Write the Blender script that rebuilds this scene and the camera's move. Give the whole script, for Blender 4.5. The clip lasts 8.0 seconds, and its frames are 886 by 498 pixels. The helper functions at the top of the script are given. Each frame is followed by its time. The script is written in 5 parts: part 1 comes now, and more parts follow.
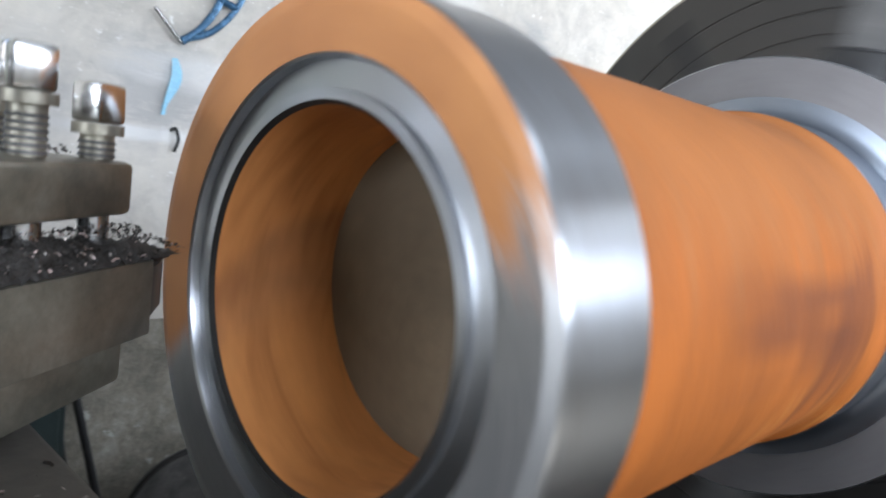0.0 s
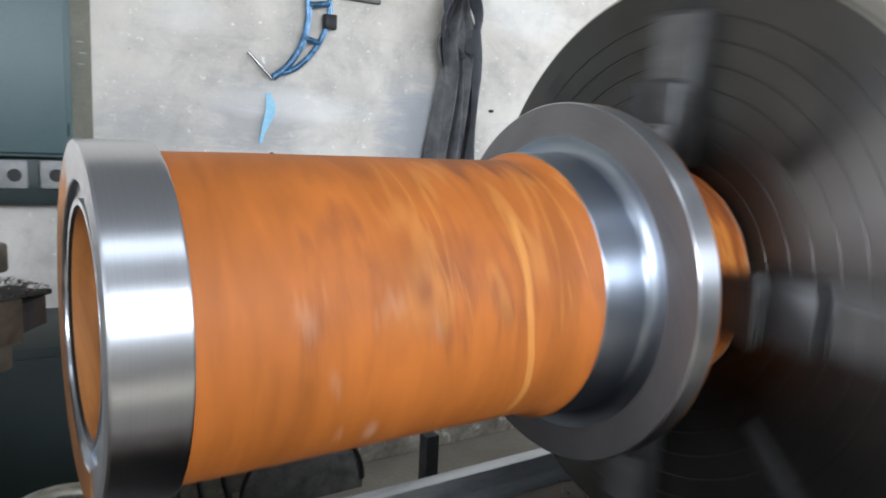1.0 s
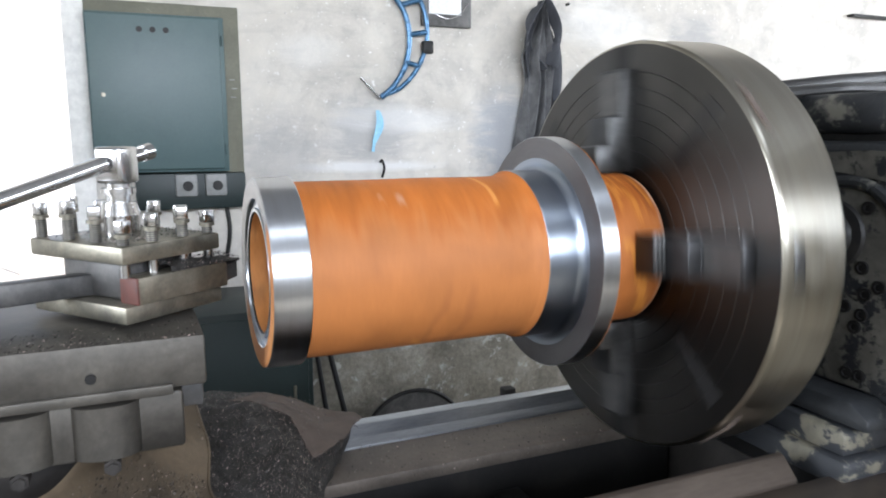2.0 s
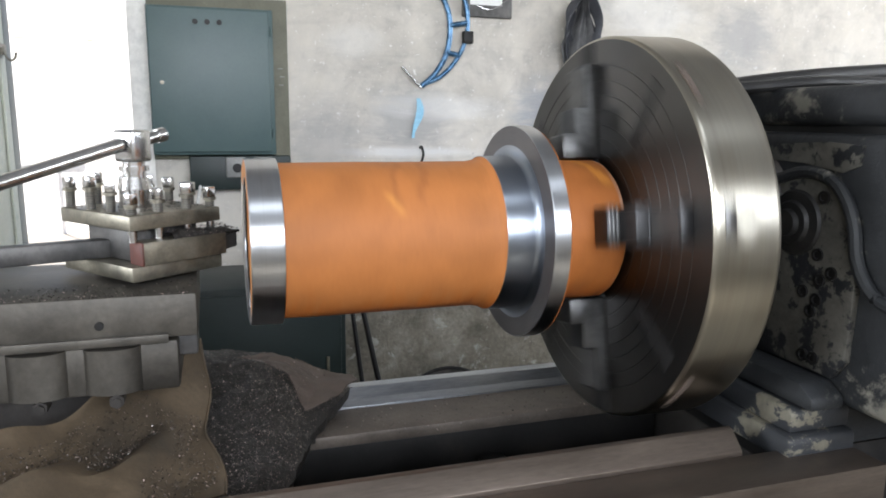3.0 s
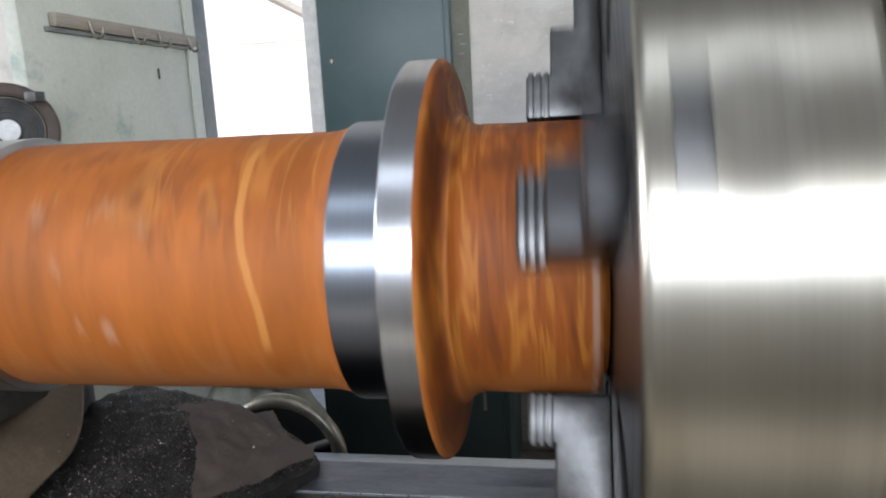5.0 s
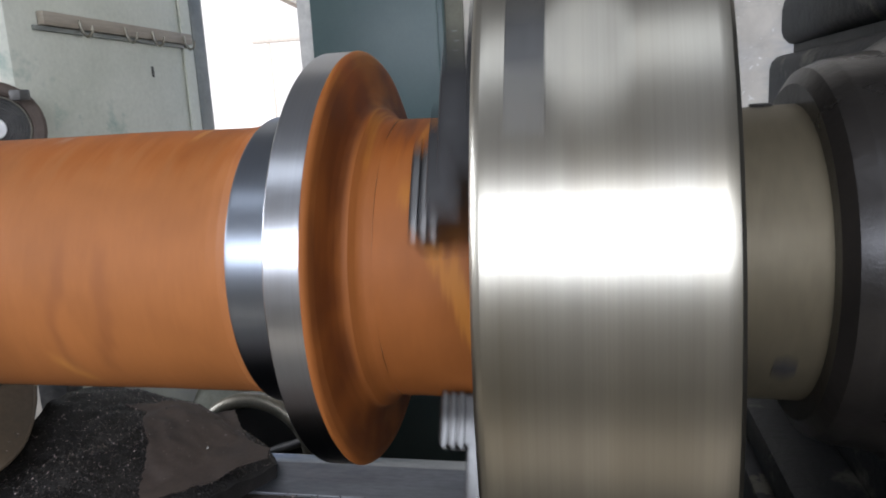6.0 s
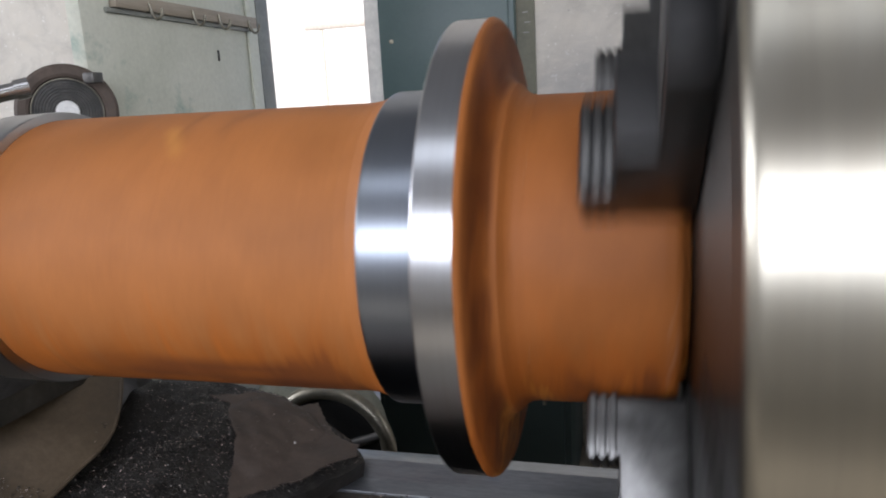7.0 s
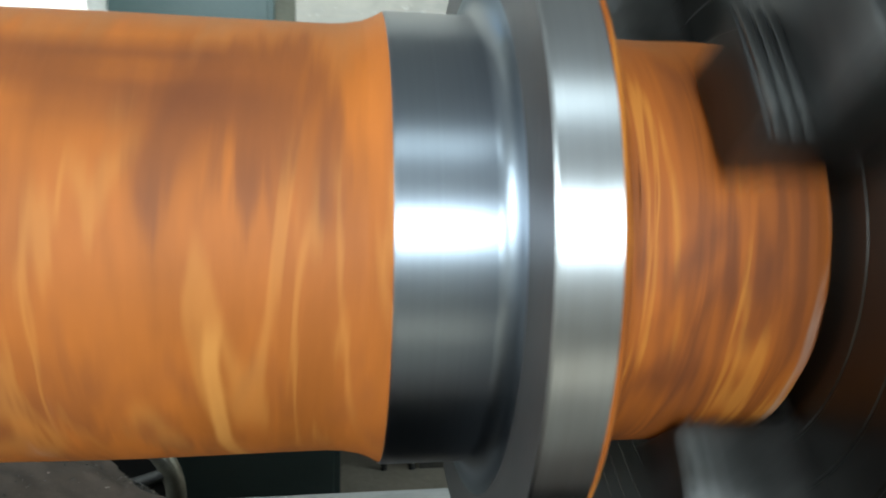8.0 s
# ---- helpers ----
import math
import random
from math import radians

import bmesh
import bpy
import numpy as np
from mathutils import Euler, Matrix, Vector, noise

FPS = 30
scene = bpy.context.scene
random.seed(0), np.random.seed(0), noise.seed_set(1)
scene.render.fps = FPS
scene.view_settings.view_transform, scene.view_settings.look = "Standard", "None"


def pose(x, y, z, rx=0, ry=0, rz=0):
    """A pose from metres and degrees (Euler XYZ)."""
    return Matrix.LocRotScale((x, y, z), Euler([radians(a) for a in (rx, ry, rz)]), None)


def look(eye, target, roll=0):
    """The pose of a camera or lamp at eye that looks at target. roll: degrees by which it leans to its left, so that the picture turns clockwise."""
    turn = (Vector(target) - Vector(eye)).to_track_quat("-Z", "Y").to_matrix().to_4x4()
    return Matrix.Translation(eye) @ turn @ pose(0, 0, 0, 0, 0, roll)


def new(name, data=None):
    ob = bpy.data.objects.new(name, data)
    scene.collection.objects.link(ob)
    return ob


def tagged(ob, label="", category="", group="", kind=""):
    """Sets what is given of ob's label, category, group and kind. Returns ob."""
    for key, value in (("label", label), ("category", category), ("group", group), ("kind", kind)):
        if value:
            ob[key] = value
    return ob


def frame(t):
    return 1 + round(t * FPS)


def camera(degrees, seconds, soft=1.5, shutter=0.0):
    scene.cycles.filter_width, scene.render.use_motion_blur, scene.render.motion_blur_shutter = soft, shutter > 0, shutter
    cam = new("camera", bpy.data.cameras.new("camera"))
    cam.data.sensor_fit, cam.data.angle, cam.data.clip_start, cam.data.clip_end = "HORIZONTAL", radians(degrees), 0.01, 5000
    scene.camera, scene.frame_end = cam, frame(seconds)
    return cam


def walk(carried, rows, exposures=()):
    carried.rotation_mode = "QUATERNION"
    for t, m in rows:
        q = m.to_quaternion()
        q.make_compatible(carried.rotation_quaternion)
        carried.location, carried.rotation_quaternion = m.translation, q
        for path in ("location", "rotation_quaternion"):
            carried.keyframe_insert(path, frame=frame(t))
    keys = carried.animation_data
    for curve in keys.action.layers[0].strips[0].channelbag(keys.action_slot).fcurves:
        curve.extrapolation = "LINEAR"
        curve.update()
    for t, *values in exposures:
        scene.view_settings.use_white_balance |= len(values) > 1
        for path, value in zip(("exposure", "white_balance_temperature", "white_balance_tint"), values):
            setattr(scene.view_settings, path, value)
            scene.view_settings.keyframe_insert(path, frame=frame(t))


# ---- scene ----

Z0 = 1.25          # height of the spindle axis above the floor
YW = 2.07          # back wall
cam = camera(62.94, 8.0, soft=1.8, shutter=0.45)
PATH = (
    (0.0, -0.1900, -0.2676, 1.3205, -6.71, -6.76, -45.46),
    (0.5, -0.1439, -0.4218, 1.3674, -8.02, -3.61, -38.06),
    (1.0, -0.0651, -0.6151, 1.4032, -8.41, -2.50, -33.08),
    (1.5, -0.1594, -0.8775, 1.4367, -9.31, -1.52, -27.63),
    (1.7, -0.1772, -0.9774, 1.4540, -8.88, -0.59, -25.73),
    (2.8, -0.0793, -1.2776, 1.4676, -10.26, -0.54, -18.80),
    (3.0, -0.0489, -1.2835, 1.4652, -10.25, -0.54, -17.59),
    (3.3, 0.0233, -1.2460, 1.4394, -10.91, -0.43, -16.60),
    (3.5, 0.1394, -1.1611, 1.4104, -10.34, -1.95, -15.92),
    (3.7, 0.2424, -1.0840, 1.4106, -11.45, -2.94, -15.90),
    (4.0, 0.3526, -0.9863, 1.4219, -10.54, -2.16, -12.07),
    (4.2, 0.4170, -0.9066, 1.4302, -10.29, 0.23, -7.27),
    (5.3, 0.7097, -0.7129, 1.3992, -11.20, 2.68, 11.45),
    (5.5, 0.7352, -0.7041, 1.4004, -10.69, 2.85, 9.58),
    (6.0, 0.7368, -0.6946, 1.3958, -11.05, 3.08, 11.13),
    (6.5, 0.7060, -0.6791, 1.3887, -11.39, 2.36, 13.39),
    (7.0, 0.6399, -0.6470, 1.3881, -11.80, 3.07, 14.61),
    (7.2, 0.5931, -0.6238, 1.3852, -12.40, 2.23, 13.46),
    (7.5, 0.5080, -0.5709, 1.3727, -11.40, -0.77, 6.69),
    (7.8, 0.4408, -0.5056, 1.3601, -11.85, -2.79, -3.94),
    (8.0, 0.4017, -0.4768, 1.3539, -12.95, -2.31, -8.66),
)
walk(cam, [(t, pose(x, y, z, 90 + p, r, w)) for t, x, y, z, p, r, w in PATH],
     exposures=((0.0, 1.03, 5900, 11), (0.5, 1.0, 5930, 13), (1.0, 0.92, 6050, 11), (1.5, 1.26, 5980, 12), (3.0, 0.9, 6300, 12), (3.5, 0.98, 6230, 11), (4.0, 1.21, 6180, 10), (4.2, 1.22, 6150, 10),
                (5.3, 0.34, 6100, 15), (5.5, 0.24, 6060, 16), (6.0, 0.32, 6110, 15), (6.5, 0.26, 6260, 18), (7.0, 0.33, 6330, 16), (7.5, 0.86, 5720, 6), (7.8, 0.9, 5740, 2), (8.0, 0.92, 6100, -3)))

# ---------------------------------------------------------------- world and light
world = bpy.data.worlds.new("world")
world.use_nodes = True
scene.world = world
_n = world.node_tree.nodes
sky = _n.new("ShaderNodeTexSky")
sky.sky_type = "NISHITA"
sky.sun_disc = False
sky.sun_elevation, sky.sun_rotation = radians(46), radians(205)
_n["Background"].inputs["Strength"].default_value = 0.15
world.node_tree.links.new(sky.outputs[0], _n["Background"].inputs["Color"])

sun_data = bpy.data.lights.new("sun", "SUN")
sun_data.energy, sun_data.angle, sun_data.color = 5.0, radians(0.5), (1.0, 0.95, 0.88)
sun = new("sun", sun_data)
sun.matrix_world = look((2.5, 1.0, 8), (-1, 8.5, 0))


def area_light(name, eye, target, w, h, watts, color):
    data = bpy.data.lights.new(name, "AREA")
    data.shape, data.size, data.size_y, data.energy, data.color = "RECTANGLE", w, h, watts, color
    ob = new(name, data)
    ob.matrix_world = look(eye, target)
    return ob


# area lamps standing in for daylight; the workshop's openings are out of view
area_light("gate_daylight", (0.6, -4.55, 2.62), (0.6, 0, 2.40), 5.6, 1.25, 150, (0.94, 0.97, 1.0))
area_light("roof_daylight", (0.2, -2.1, 4.15), (0.2, -2.1, 0), 4.2, 0.8, 12, (0.86, 0.93, 1.0))
# added fill from the west, brightens the bore; no window known there
area_light("west_fill", (-4.9, -0.6, 2.2), (0, -0.6, 1.6), 2.6, 1.5, 120, (0.95, 0.98, 1.0))
# added fill from the east for the door leaf, not a known window
area_light("east_fill", (5.1, -0.4, 2.3), (0, 0.4, 1.8), 2.4, 1.2, 70, (0.95, 0.98, 1.0))


# ---------------------------------------------------------------- materials
def nodes_of(name):
    m = bpy.data.materials.new(name)
    m.use_nodes = True
    return m, m.node_tree.nodes, m.node_tree.links, m.node_tree.nodes["Principled BSDF"]


def ramp(n, stops):
    r = n.new("ShaderNodeValToRGB")
    e = r.color_ramp.elements
    while len(e) < len(stops):
        e.new(0.5)
    for el, (p, c) in zip(e, stops):
        el.position, el.color = p, (*c, 1)
    return r


def noise_node(n, l, coord, scale, detail=6, rough=0.6, distort=0.0, stretch=(1, 1, 1)):
    mp = n.new("ShaderNodeMapping")
    mp.inputs["Scale"].default_value = stretch
    l.new(coord, mp.inputs["Vector"])
    t = n.new("ShaderNodeTexNoise")
    t.inputs["Scale"].default_value, t.inputs["Detail"].default_value = scale, detail
    t.inputs["Roughness"].default_value, t.inputs["Distortion"].default_value = rough, distort
    l.new(mp.outputs[0], t.inputs["Vector"])
    return t


def mixed(n, l, fac, a, b, kind="MIX"):
    m = n.new("ShaderNodeMix")
    m.data_type, m.blend_type = "RGBA", kind
    for sock, v in ((m.inputs[0], fac), (m.inputs[6], a), (m.inputs[7], b)):
        if isinstance(v, (int, float)):
            sock.default_value = v
        elif isinstance(v, tuple):
            sock.default_value = (*v, 1)
        else:
            l.new(v, sock)
    return m.outputs[2]


def bump(n, l, height, strength, dist, bsdf):
    b = n.new("ShaderNodeBump")
    b.inputs["Strength"].default_value, b.inputs["Distance"].default_value = strength, dist
    l.new(height, b.inputs["Height"])
    l.new(b.outputs[0], bsdf.inputs["Normal"])


def worn(name, stops, scale=4, fine=60, rough=(0.5, 0.8), metal=0.0, relief=0.3, dist=0.004, spots=None,
         stretch=(1, 1, 1), distort=0.4, fine_amount=0.35, spec=0.5):
    """A surface with broad stains, fine grain, relief, and if wanted spots of a second colour where something wore through."""
    m, n, l, p = nodes_of(name)
    co = n.new("ShaderNodeTexCoord").outputs["Object"]
    broad = noise_node(n, l, co, scale, 7, 0.62, distort, stretch)
    grain = noise_node(n, l, co, fine, 4, 0.7, 0, stretch)
    col = ramp(n, stops)
    l.new(broad.outputs["Fac"], col.inputs[0])
    g = ramp(n, ((0.3, (0.55, 0.55, 0.55)), (0.7, (1.25, 1.25, 1.25))))
    l.new(grain.outputs["Fac"], g.inputs[0])
    out = mixed(n, l, fine_amount, col.outputs[0], g.outputs[0], "MULTIPLY")
    if spots:
        color, sc, lo, hi = spots
        s = noise_node(n, l, co, sc, 8, 0.68, 0.2)
        cut = ramp(n, ((lo, (0, 0, 0)), (hi, (1, 1, 1))))
        l.new(s.outputs["Fac"], cut.inputs[0])
        out = mixed(n, l, cut.outputs[0], out, color)
    l.new(out, p.inputs["Base Color"])
    r = n.new("ShaderNodeMapRange")
    r.inputs["To Min"].default_value, r.inputs["To Max"].default_value = rough
    l.new(broad.outputs["Fac"], r.inputs["Value"])
    l.new(r.outputs[0], p.inputs["Roughness"])
    p.inputs["Metallic"].default_value = metal
    p.inputs["Specular IOR Level"].default_value = spec
    if relief:
        bump(n, l, grain.outputs["Fac"], relief, dist, p)
    return m


def turned_steel(name, base, rough, stain, stain_amount, bands=0.0, swing=0.07, oil=0.0):
    """Steel fresh off the cutting tool: fine rings round the x axis, with a few dull stains."""
    m, n, l, p = nodes_of(name)
    co = n.new("ShaderNodeTexCoord").outputs["Object"]
    rings = noise_node(n, l, co, 1.0, 3, 0.8, 0, (420, 0.6, 0.6))
    broad = noise_node(n, l, co, 9, 5, 0.6, 0.5, (2.2, 1, 1))
    st = ramp(n, ((0.50, (0, 0, 0)), (0.72, (1, 1, 1))))
    l.new(broad.outputs["Fac"], st.inputs[0])
    f = n.new("ShaderNodeMath")
    f.operation = "MULTIPLY"
    l.new(st.outputs[0], f.inputs[0])
    f.inputs[1].default_value = stain_amount
    g = ramp(n, ((0.35, tuple(c * 0.93 for c in base)), (0.65, base)))
    l.new(rings.outputs["Fac"], g.inputs[0])
    out = mixed(n, l, f.outputs[0], g.outputs[0], stain)
    if bands:
        wide = noise_node(n, l, co, 1.0, 4, 0.7, 0.3, (26, 1.2, 1.2))
        bc = ramp(n, ((0.30, (0.62, 0.60, 0.56)), (0.5, (1, 1, 1)), (0.7, (1.22, 1.2, 1.15))))
        l.new(wide.outputs["Fac"], bc.inputs[0])
        out = mixed(n, l, bands, out, bc.outputs[0], "MULTIPLY")
    l.new(out, p.inputs["Base Color"])
    r = n.new("ShaderNodeMapRange")
    r.inputs["To Min"].default_value, r.inputs["To Max"].default_value = rough - swing, rough + swing
    l.new(rings.outputs["Fac"], r.inputs["Value"])
    l.new(r.outputs[0], p.inputs["Roughness"])
    p.inputs["Metallic"].default_value = 1.0
    bump(n, l, rings.outputs["Fac"], 0.03, 0.0005, p)
    tangent = n.new("ShaderNodeTangent")
    tangent.direction_type, tangent.axis = "RADIAL", "X"
    l.new(tangent.outputs[0], p.inputs["Tangent"])
    p.inputs["Anisotropic"].default_value, p.inputs["Anisotropic Rotation"].default_value = 0.75, 0.25
    p.inputs["Coat Weight"].default_value, p.inputs["Coat Roughness"].default_value = oil, 0.3
    return m


def rust_skin(name, dark, mid, light, vein, streak=0.35, vein_width=0.014, vein_most=0.6):
    """Orange rust scale: broad brown clouds, runs round the pipe, thin yellow trickles."""
    m, n, l, p = nodes_of(name)
    co = n.new("ShaderNodeTexCoord").outputs["Object"]
    cloud = noise_node(n, l, co, 5.0, 6, 0.58, 0.9, (1.1, 1, 1))
    runs = noise_node(n, l, co, 9 * max(streak, 1.0), 5, 0.55, 0.9, (3.0, 0.75, 0.75))
    grain = noise_node(n, l, co, 170, 4, 0.7)
    col = ramp(n, ((0.31, dark), (0.47, mid), (0.56, mid), (0.72, light)))
    l.new(cloud.outputs["Fac"], col.inputs[0])
    rc = ramp(n, ((0.34, (0.50, 0.41, 0.36)), (0.5, (1, 1, 1)), (0.70, (1.25, 1.27, 1.2))))
    l.new(runs.outputs["Fac"], rc.inputs[0])
    out = mixed(n, l, min(streak, 1.0), col.outputs[0], rc.outputs[0], "MULTIPLY")
    mottle = noise_node(n, l, co, 26, 4, 0.6, 0.4, (1.2, 0.9, 0.9))
    mc = ramp(n, ((0.32, (0.74, 0.70, 0.68)), (0.5, (1, 1, 1)), (0.68, (1.14, 1.16, 1.2))))
    l.new(mottle.outputs["Fac"], mc.inputs[0])
    out = mixed(n, l, 0.28, out, mc.outputs[0], "MULTIPLY")
    v = noise_node(n, l, co, 3.2, 2.6, 0.5, 1.3, (3.0, 0.55, 0.55))
    w = vein_width
    vr = ramp(n, ((0.5 - w, (0, 0, 0)), (0.498, (1, 1, 1)), (0.502, (1, 1, 1)), (0.5 + w, (0, 0, 0))))
    l.new(v.outputs["Fac"], vr.inputs[0])
    gate = ramp(n, ((0.50, (0, 0, 0)), (0.64, (vein_most,) * 3)))
    l.new(runs.outputs["Fac"], gate.inputs[0])
    k = mixed(n, l, 1.0, vr.outputs[0], gate.outputs[0], "MULTIPLY")
    out = mixed(n, l, k, out, vein)
    g = ramp(n, ((0.3, (0.72, 0.72, 0.72)), (0.7, (1.15, 1.15, 1.15))))
    l.new(grain.outputs["Fac"], g.inputs[0])
    out = mixed(n, l, 0.4, out, g.outputs[0], "MULTIPLY")
    l.new(out, p.inputs["Base Color"])
    p.inputs["Roughness"].default_value = 0.62
    p.inputs["Specular IOR Level"].default_value = 0.35
    bump(n, l, grain.outputs["Fac"], 0.25, 0.002, p)
    return m


def calc(n, l, op, a, b=0.0):
    m = n.new("ShaderNodeMath")
    m.operation = op
    for sock, v in zip(m.inputs, (a, b)):
        if isinstance(v, (int, float)):
            sock.default_value = v
        else:
            l.new(v, sock)
    return m.outputs[0]


def within(n, l, value, centre, half, soft):
    """1 where the value lies within half of the centre, falling to 0 over soft."""
    d = calc(n, l, "ABSOLUTE", calc(n, l, "SUBTRACT", value, centre))
    r = n.new("ShaderNodeMapRange")
    r.interpolation_type = "SMOOTHSTEP"
    r.inputs["From Min"].default_value, r.inputs["From Max"].default_value = half, half + soft
    r.inputs["To Min"].default_value, r.inputs["To Max"].default_value = 1.0, 0.0
    l.new(d, r.inputs["Value"])
    return r.outputs[0]


def times(n, l, *factors):
    out = factors[0]
    for f in factors[1:]:
        out = calc(n, l, "MULTIPLY", out, f)
    return out


def round_pipe(n, l, co):
    """x along the pipe and the angle round it in degrees, from -180 to 180, counted from 280 degrees."""
    mp = n.new("ShaderNodeMapping")
    mp.inputs["Rotation"].default_value = (radians(-280), 0, 0)
    l.new(co, mp.inputs["Vector"])
    sep = n.new("ShaderNodeSeparateXYZ")
    l.new(mp.outputs[0], sep.inputs[0])
    a = calc(n, l, "ARCTAN2", sep.outputs[2], sep.outputs[1])
    return sep.outputs[0], calc(n, l, "MULTIPLY", a, 57.29578)


def turn_of(phi):
    return (phi - 280 + 180) % 360 - 180


def stained_pipe(name, calm, deep, dark, gold, neck=False):
    """Orange rust: a pale even side, and a deeper side with brown streaks, blotches and golden trickles that ran round the pipe."""
    m, n, l, p = nodes_of(name)
    co = n.new("ShaderNodeTexCoord").outputs["Object"]
    x, s = round_pipe(n, l, co)
    cloud = noise_node(n, l, co, 6.0, 5, 0.55, 0.7, (1.1, 1, 1)).outputs["Fac"]
    runs = noise_node(n, l, co, 11, 4, 0.55, 0.8, (3.2, 0.6, 0.6)).outputs["Fac"]
    grain = noise_node(n, l, co, 170, 4, 0.7).outputs["Fac"]
    blot = noise_node(n, l, co, 22, 4, 0.6, 0.5, (1.2, 0.8, 0.8)).outputs["Fac"]
    xs = calc(n, l, "ADD", x, times(n, l, calc(n, l, "SUBTRACT", cloud, 0.5), 0.10))
    ss = calc(n, l, "ADD", s, times(n, l, calc(n, l, "SUBTRACT", runs, 0.5), 80.0))

    def tone(fac, c, lo, hi):
        r = ramp(n, ((0.30, tuple(k * lo for k in c)), (0.52, c), (0.74, tuple(k * hi for k in c))))
        l.new(fac, r.inputs[0])
        return r.outputs[0]

    def cut(fac, lo, hi):
        r = ramp(n, ((lo, (0, 0, 0)), (hi, (1, 1, 1))))
        l.new(fac, r.inputs[0])
        return r.outputs[0]
    busy = within(n, l, ss, turn_of(240), 74, 32)
    out = mixed(n, l, busy, tone(cloud, calm, 0.80, 1.12), mixed(n, l, 0.5, tone(cloud, deep, 0.62, 1.25), tone(runs, deep, 0.66, 1.32)))
    if not neck:
        streak = noise_node(n, l, co, 60, 3, 0.5, 0.2, (0.10, 1, 1)).outputs["Fac"]
        k = times(n, l, within(n, l, s, turn_of(171), 8, 9), within(n, l, xs, 0.26, 0.08, 0.07), cut(streak, 0.42, 0.56), 0.66)
        out = mixed(n, l, k, out, dark)
        k = times(n, l, within(n, l, ss, turn_of(254), 11, 10), within(n, l, x, 0.29, 0.14, 0.05), cut(blot, 0.45, 0.62), 0.5)
        out = mixed(n, l, k, out, dark)
        drips = noise_node(n, l, co, 3.2, 3.0, 0.5, 1.2, (5.5, 1.1, 1.1)).outputs["Fac"]
        k = times(n, l, within(n, l, ss, turn_of(228), 26, 22), within(n, l, xs, 0.33, 0.09, 0.05), within(n, l, drips, 0.53, 0.004, 0.045), 0.32)
        out = mixed(n, l, k, out, gold)
        k = times(n, l, within(n, l, ss, turn_of(180), 14, 14), within(n, l, xs, 0.37, 0.05, 0.04), cut(drips, 0.44, 0.56), 0.6)
        out = mixed(n, l, k, out, dark)
        bend = noise_node(n, l, co, 9.0, 2, 0.4, 0.0, (0.05, 1, 1)).outputs["Fac"]
        late = calc(n, l, "MAXIMUM", calc(n, l, "SUBTRACT", s, 8.0), 0.0)
        mid = calc(n, l, "ADD", times(n, l, calc(n, l, "SUBTRACT", bend, 0.5), 0.035), calc(n, l, "ADD", times(n, l, late, 0.0005), 0.351))
        off = calc(n, l, "SUBTRACT", x, mid)
        k = times(n, l, within(n, l, off, 0.0, 0.0022, 0.0035), within(n, l, s, turn_of(272), 42, 7), 0.75)
        out = mixed(n, l, k, out, gold)
        slant = calc(n, l, "SUBTRACT", x, calc(n, l, "ADD", times(n, l, calc(n, l, "SUBTRACT", s, turn_of(67)), 0.0014), 0.240))
        k = times(n, l, within(n, l, slant, 0.0, 0.002, 0.009), within(n, l, s, turn_of(67), 5, 7), 0.7)
        out = mixed(n, l, k, out, gold)
        for cx, phi, hx, hs, amount in ((0.178, 310, 0.0010, 1.2, 0.34), (0.215, 308, 0.0010, 1.8, 0.38), (0.135, 262, 0.006, 0.8, 0.16), (0.205, 256, 0.008, 0.6, 0.2), (0.26, 266, 0.003, 1.0, 0.18), (0.16, 285, 0.002, 1.5, 0.15)):
            k = times(n, l, within(n, l, xs, cx, hx, 0.008), within(n, l, ss, turn_of(phi), hs, 4.0), amount)
            out = mixed(n, l, k, out, (0.62, 0.44, 0.32))
        for cx in (0.257, 0.305):
            k = times(n, l, within(n, l, xs, cx, 0.001, 0.013), within(n, l, s, turn_of(40), 18, 20), 0.24)
            out = mixed(n, l, k, out, dark)
    else:
        rings = noise_node(n, l, co, 5.0, 3, 0.55, 0.9, (9.0, 0.9, 0.9)).outputs["Fac"]
        zone = within(n, l, ss, turn_of(246), 74, 18)
        k = times(n, l, zone, calc(n, l, "SUBTRACT", 1.0, cut(rings, 0.36, 0.50)), 0.7)
        out = mixed(n, l, k, out, dark)
        k = times(n, l, zone, within(n, l, rings, 0.585, 0.008, 0.045), 0.55)
        out = mixed(n, l, k, out, gold)
        k = times(n, l, within(n, l, ss, turn_of(228), 15, 12), cut(blot, 0.48, 0.58), 0.65)
        out = mixed(n, l, k, out, dark)
        slant = calc(n, l, "SUBTRACT", x, calc(n, l, "ADD", times(n, l, calc(n, l, "SUBTRACT", ss, 80.0), 0.0009), 0.600))
        k = times(n, l, within(n, l, slant, 0.0, 0.004, 0.010), within(n, l, s, 102.0, 26, 12), 0.65)
        out = mixed(n, l, k, out, gold)
        k = times(n, l, within(n, l, x, 0.666, 0.002, 0.003), cut(runs, 0.50, 0.60), 0.4)
        out = mixed(n, l, k, out, (0.55, 0.50, 0.44))
        k = times(n, l, within(n, l, x, 0.5335, 0.002, 0.006), cut(blot, 0.42, 0.58), 0.7)
        out = mixed(n, l, k, out, dark)
    mc = ramp(n, ((0.32, (0.82, 0.79, 0.78)), (0.5, (1, 1, 1)), (0.68, (1.10, 1.11, 1.13))))
    l.new(blot, mc.inputs[0])
    out = mixed(n, l, 0.25, out, mc.outputs[0], "MULTIPLY")
    g = ramp(n, ((0.3, (0.76, 0.76, 0.76)), (0.7, (1.13, 1.13, 1.13))))
    l.new(grain, g.inputs[0])
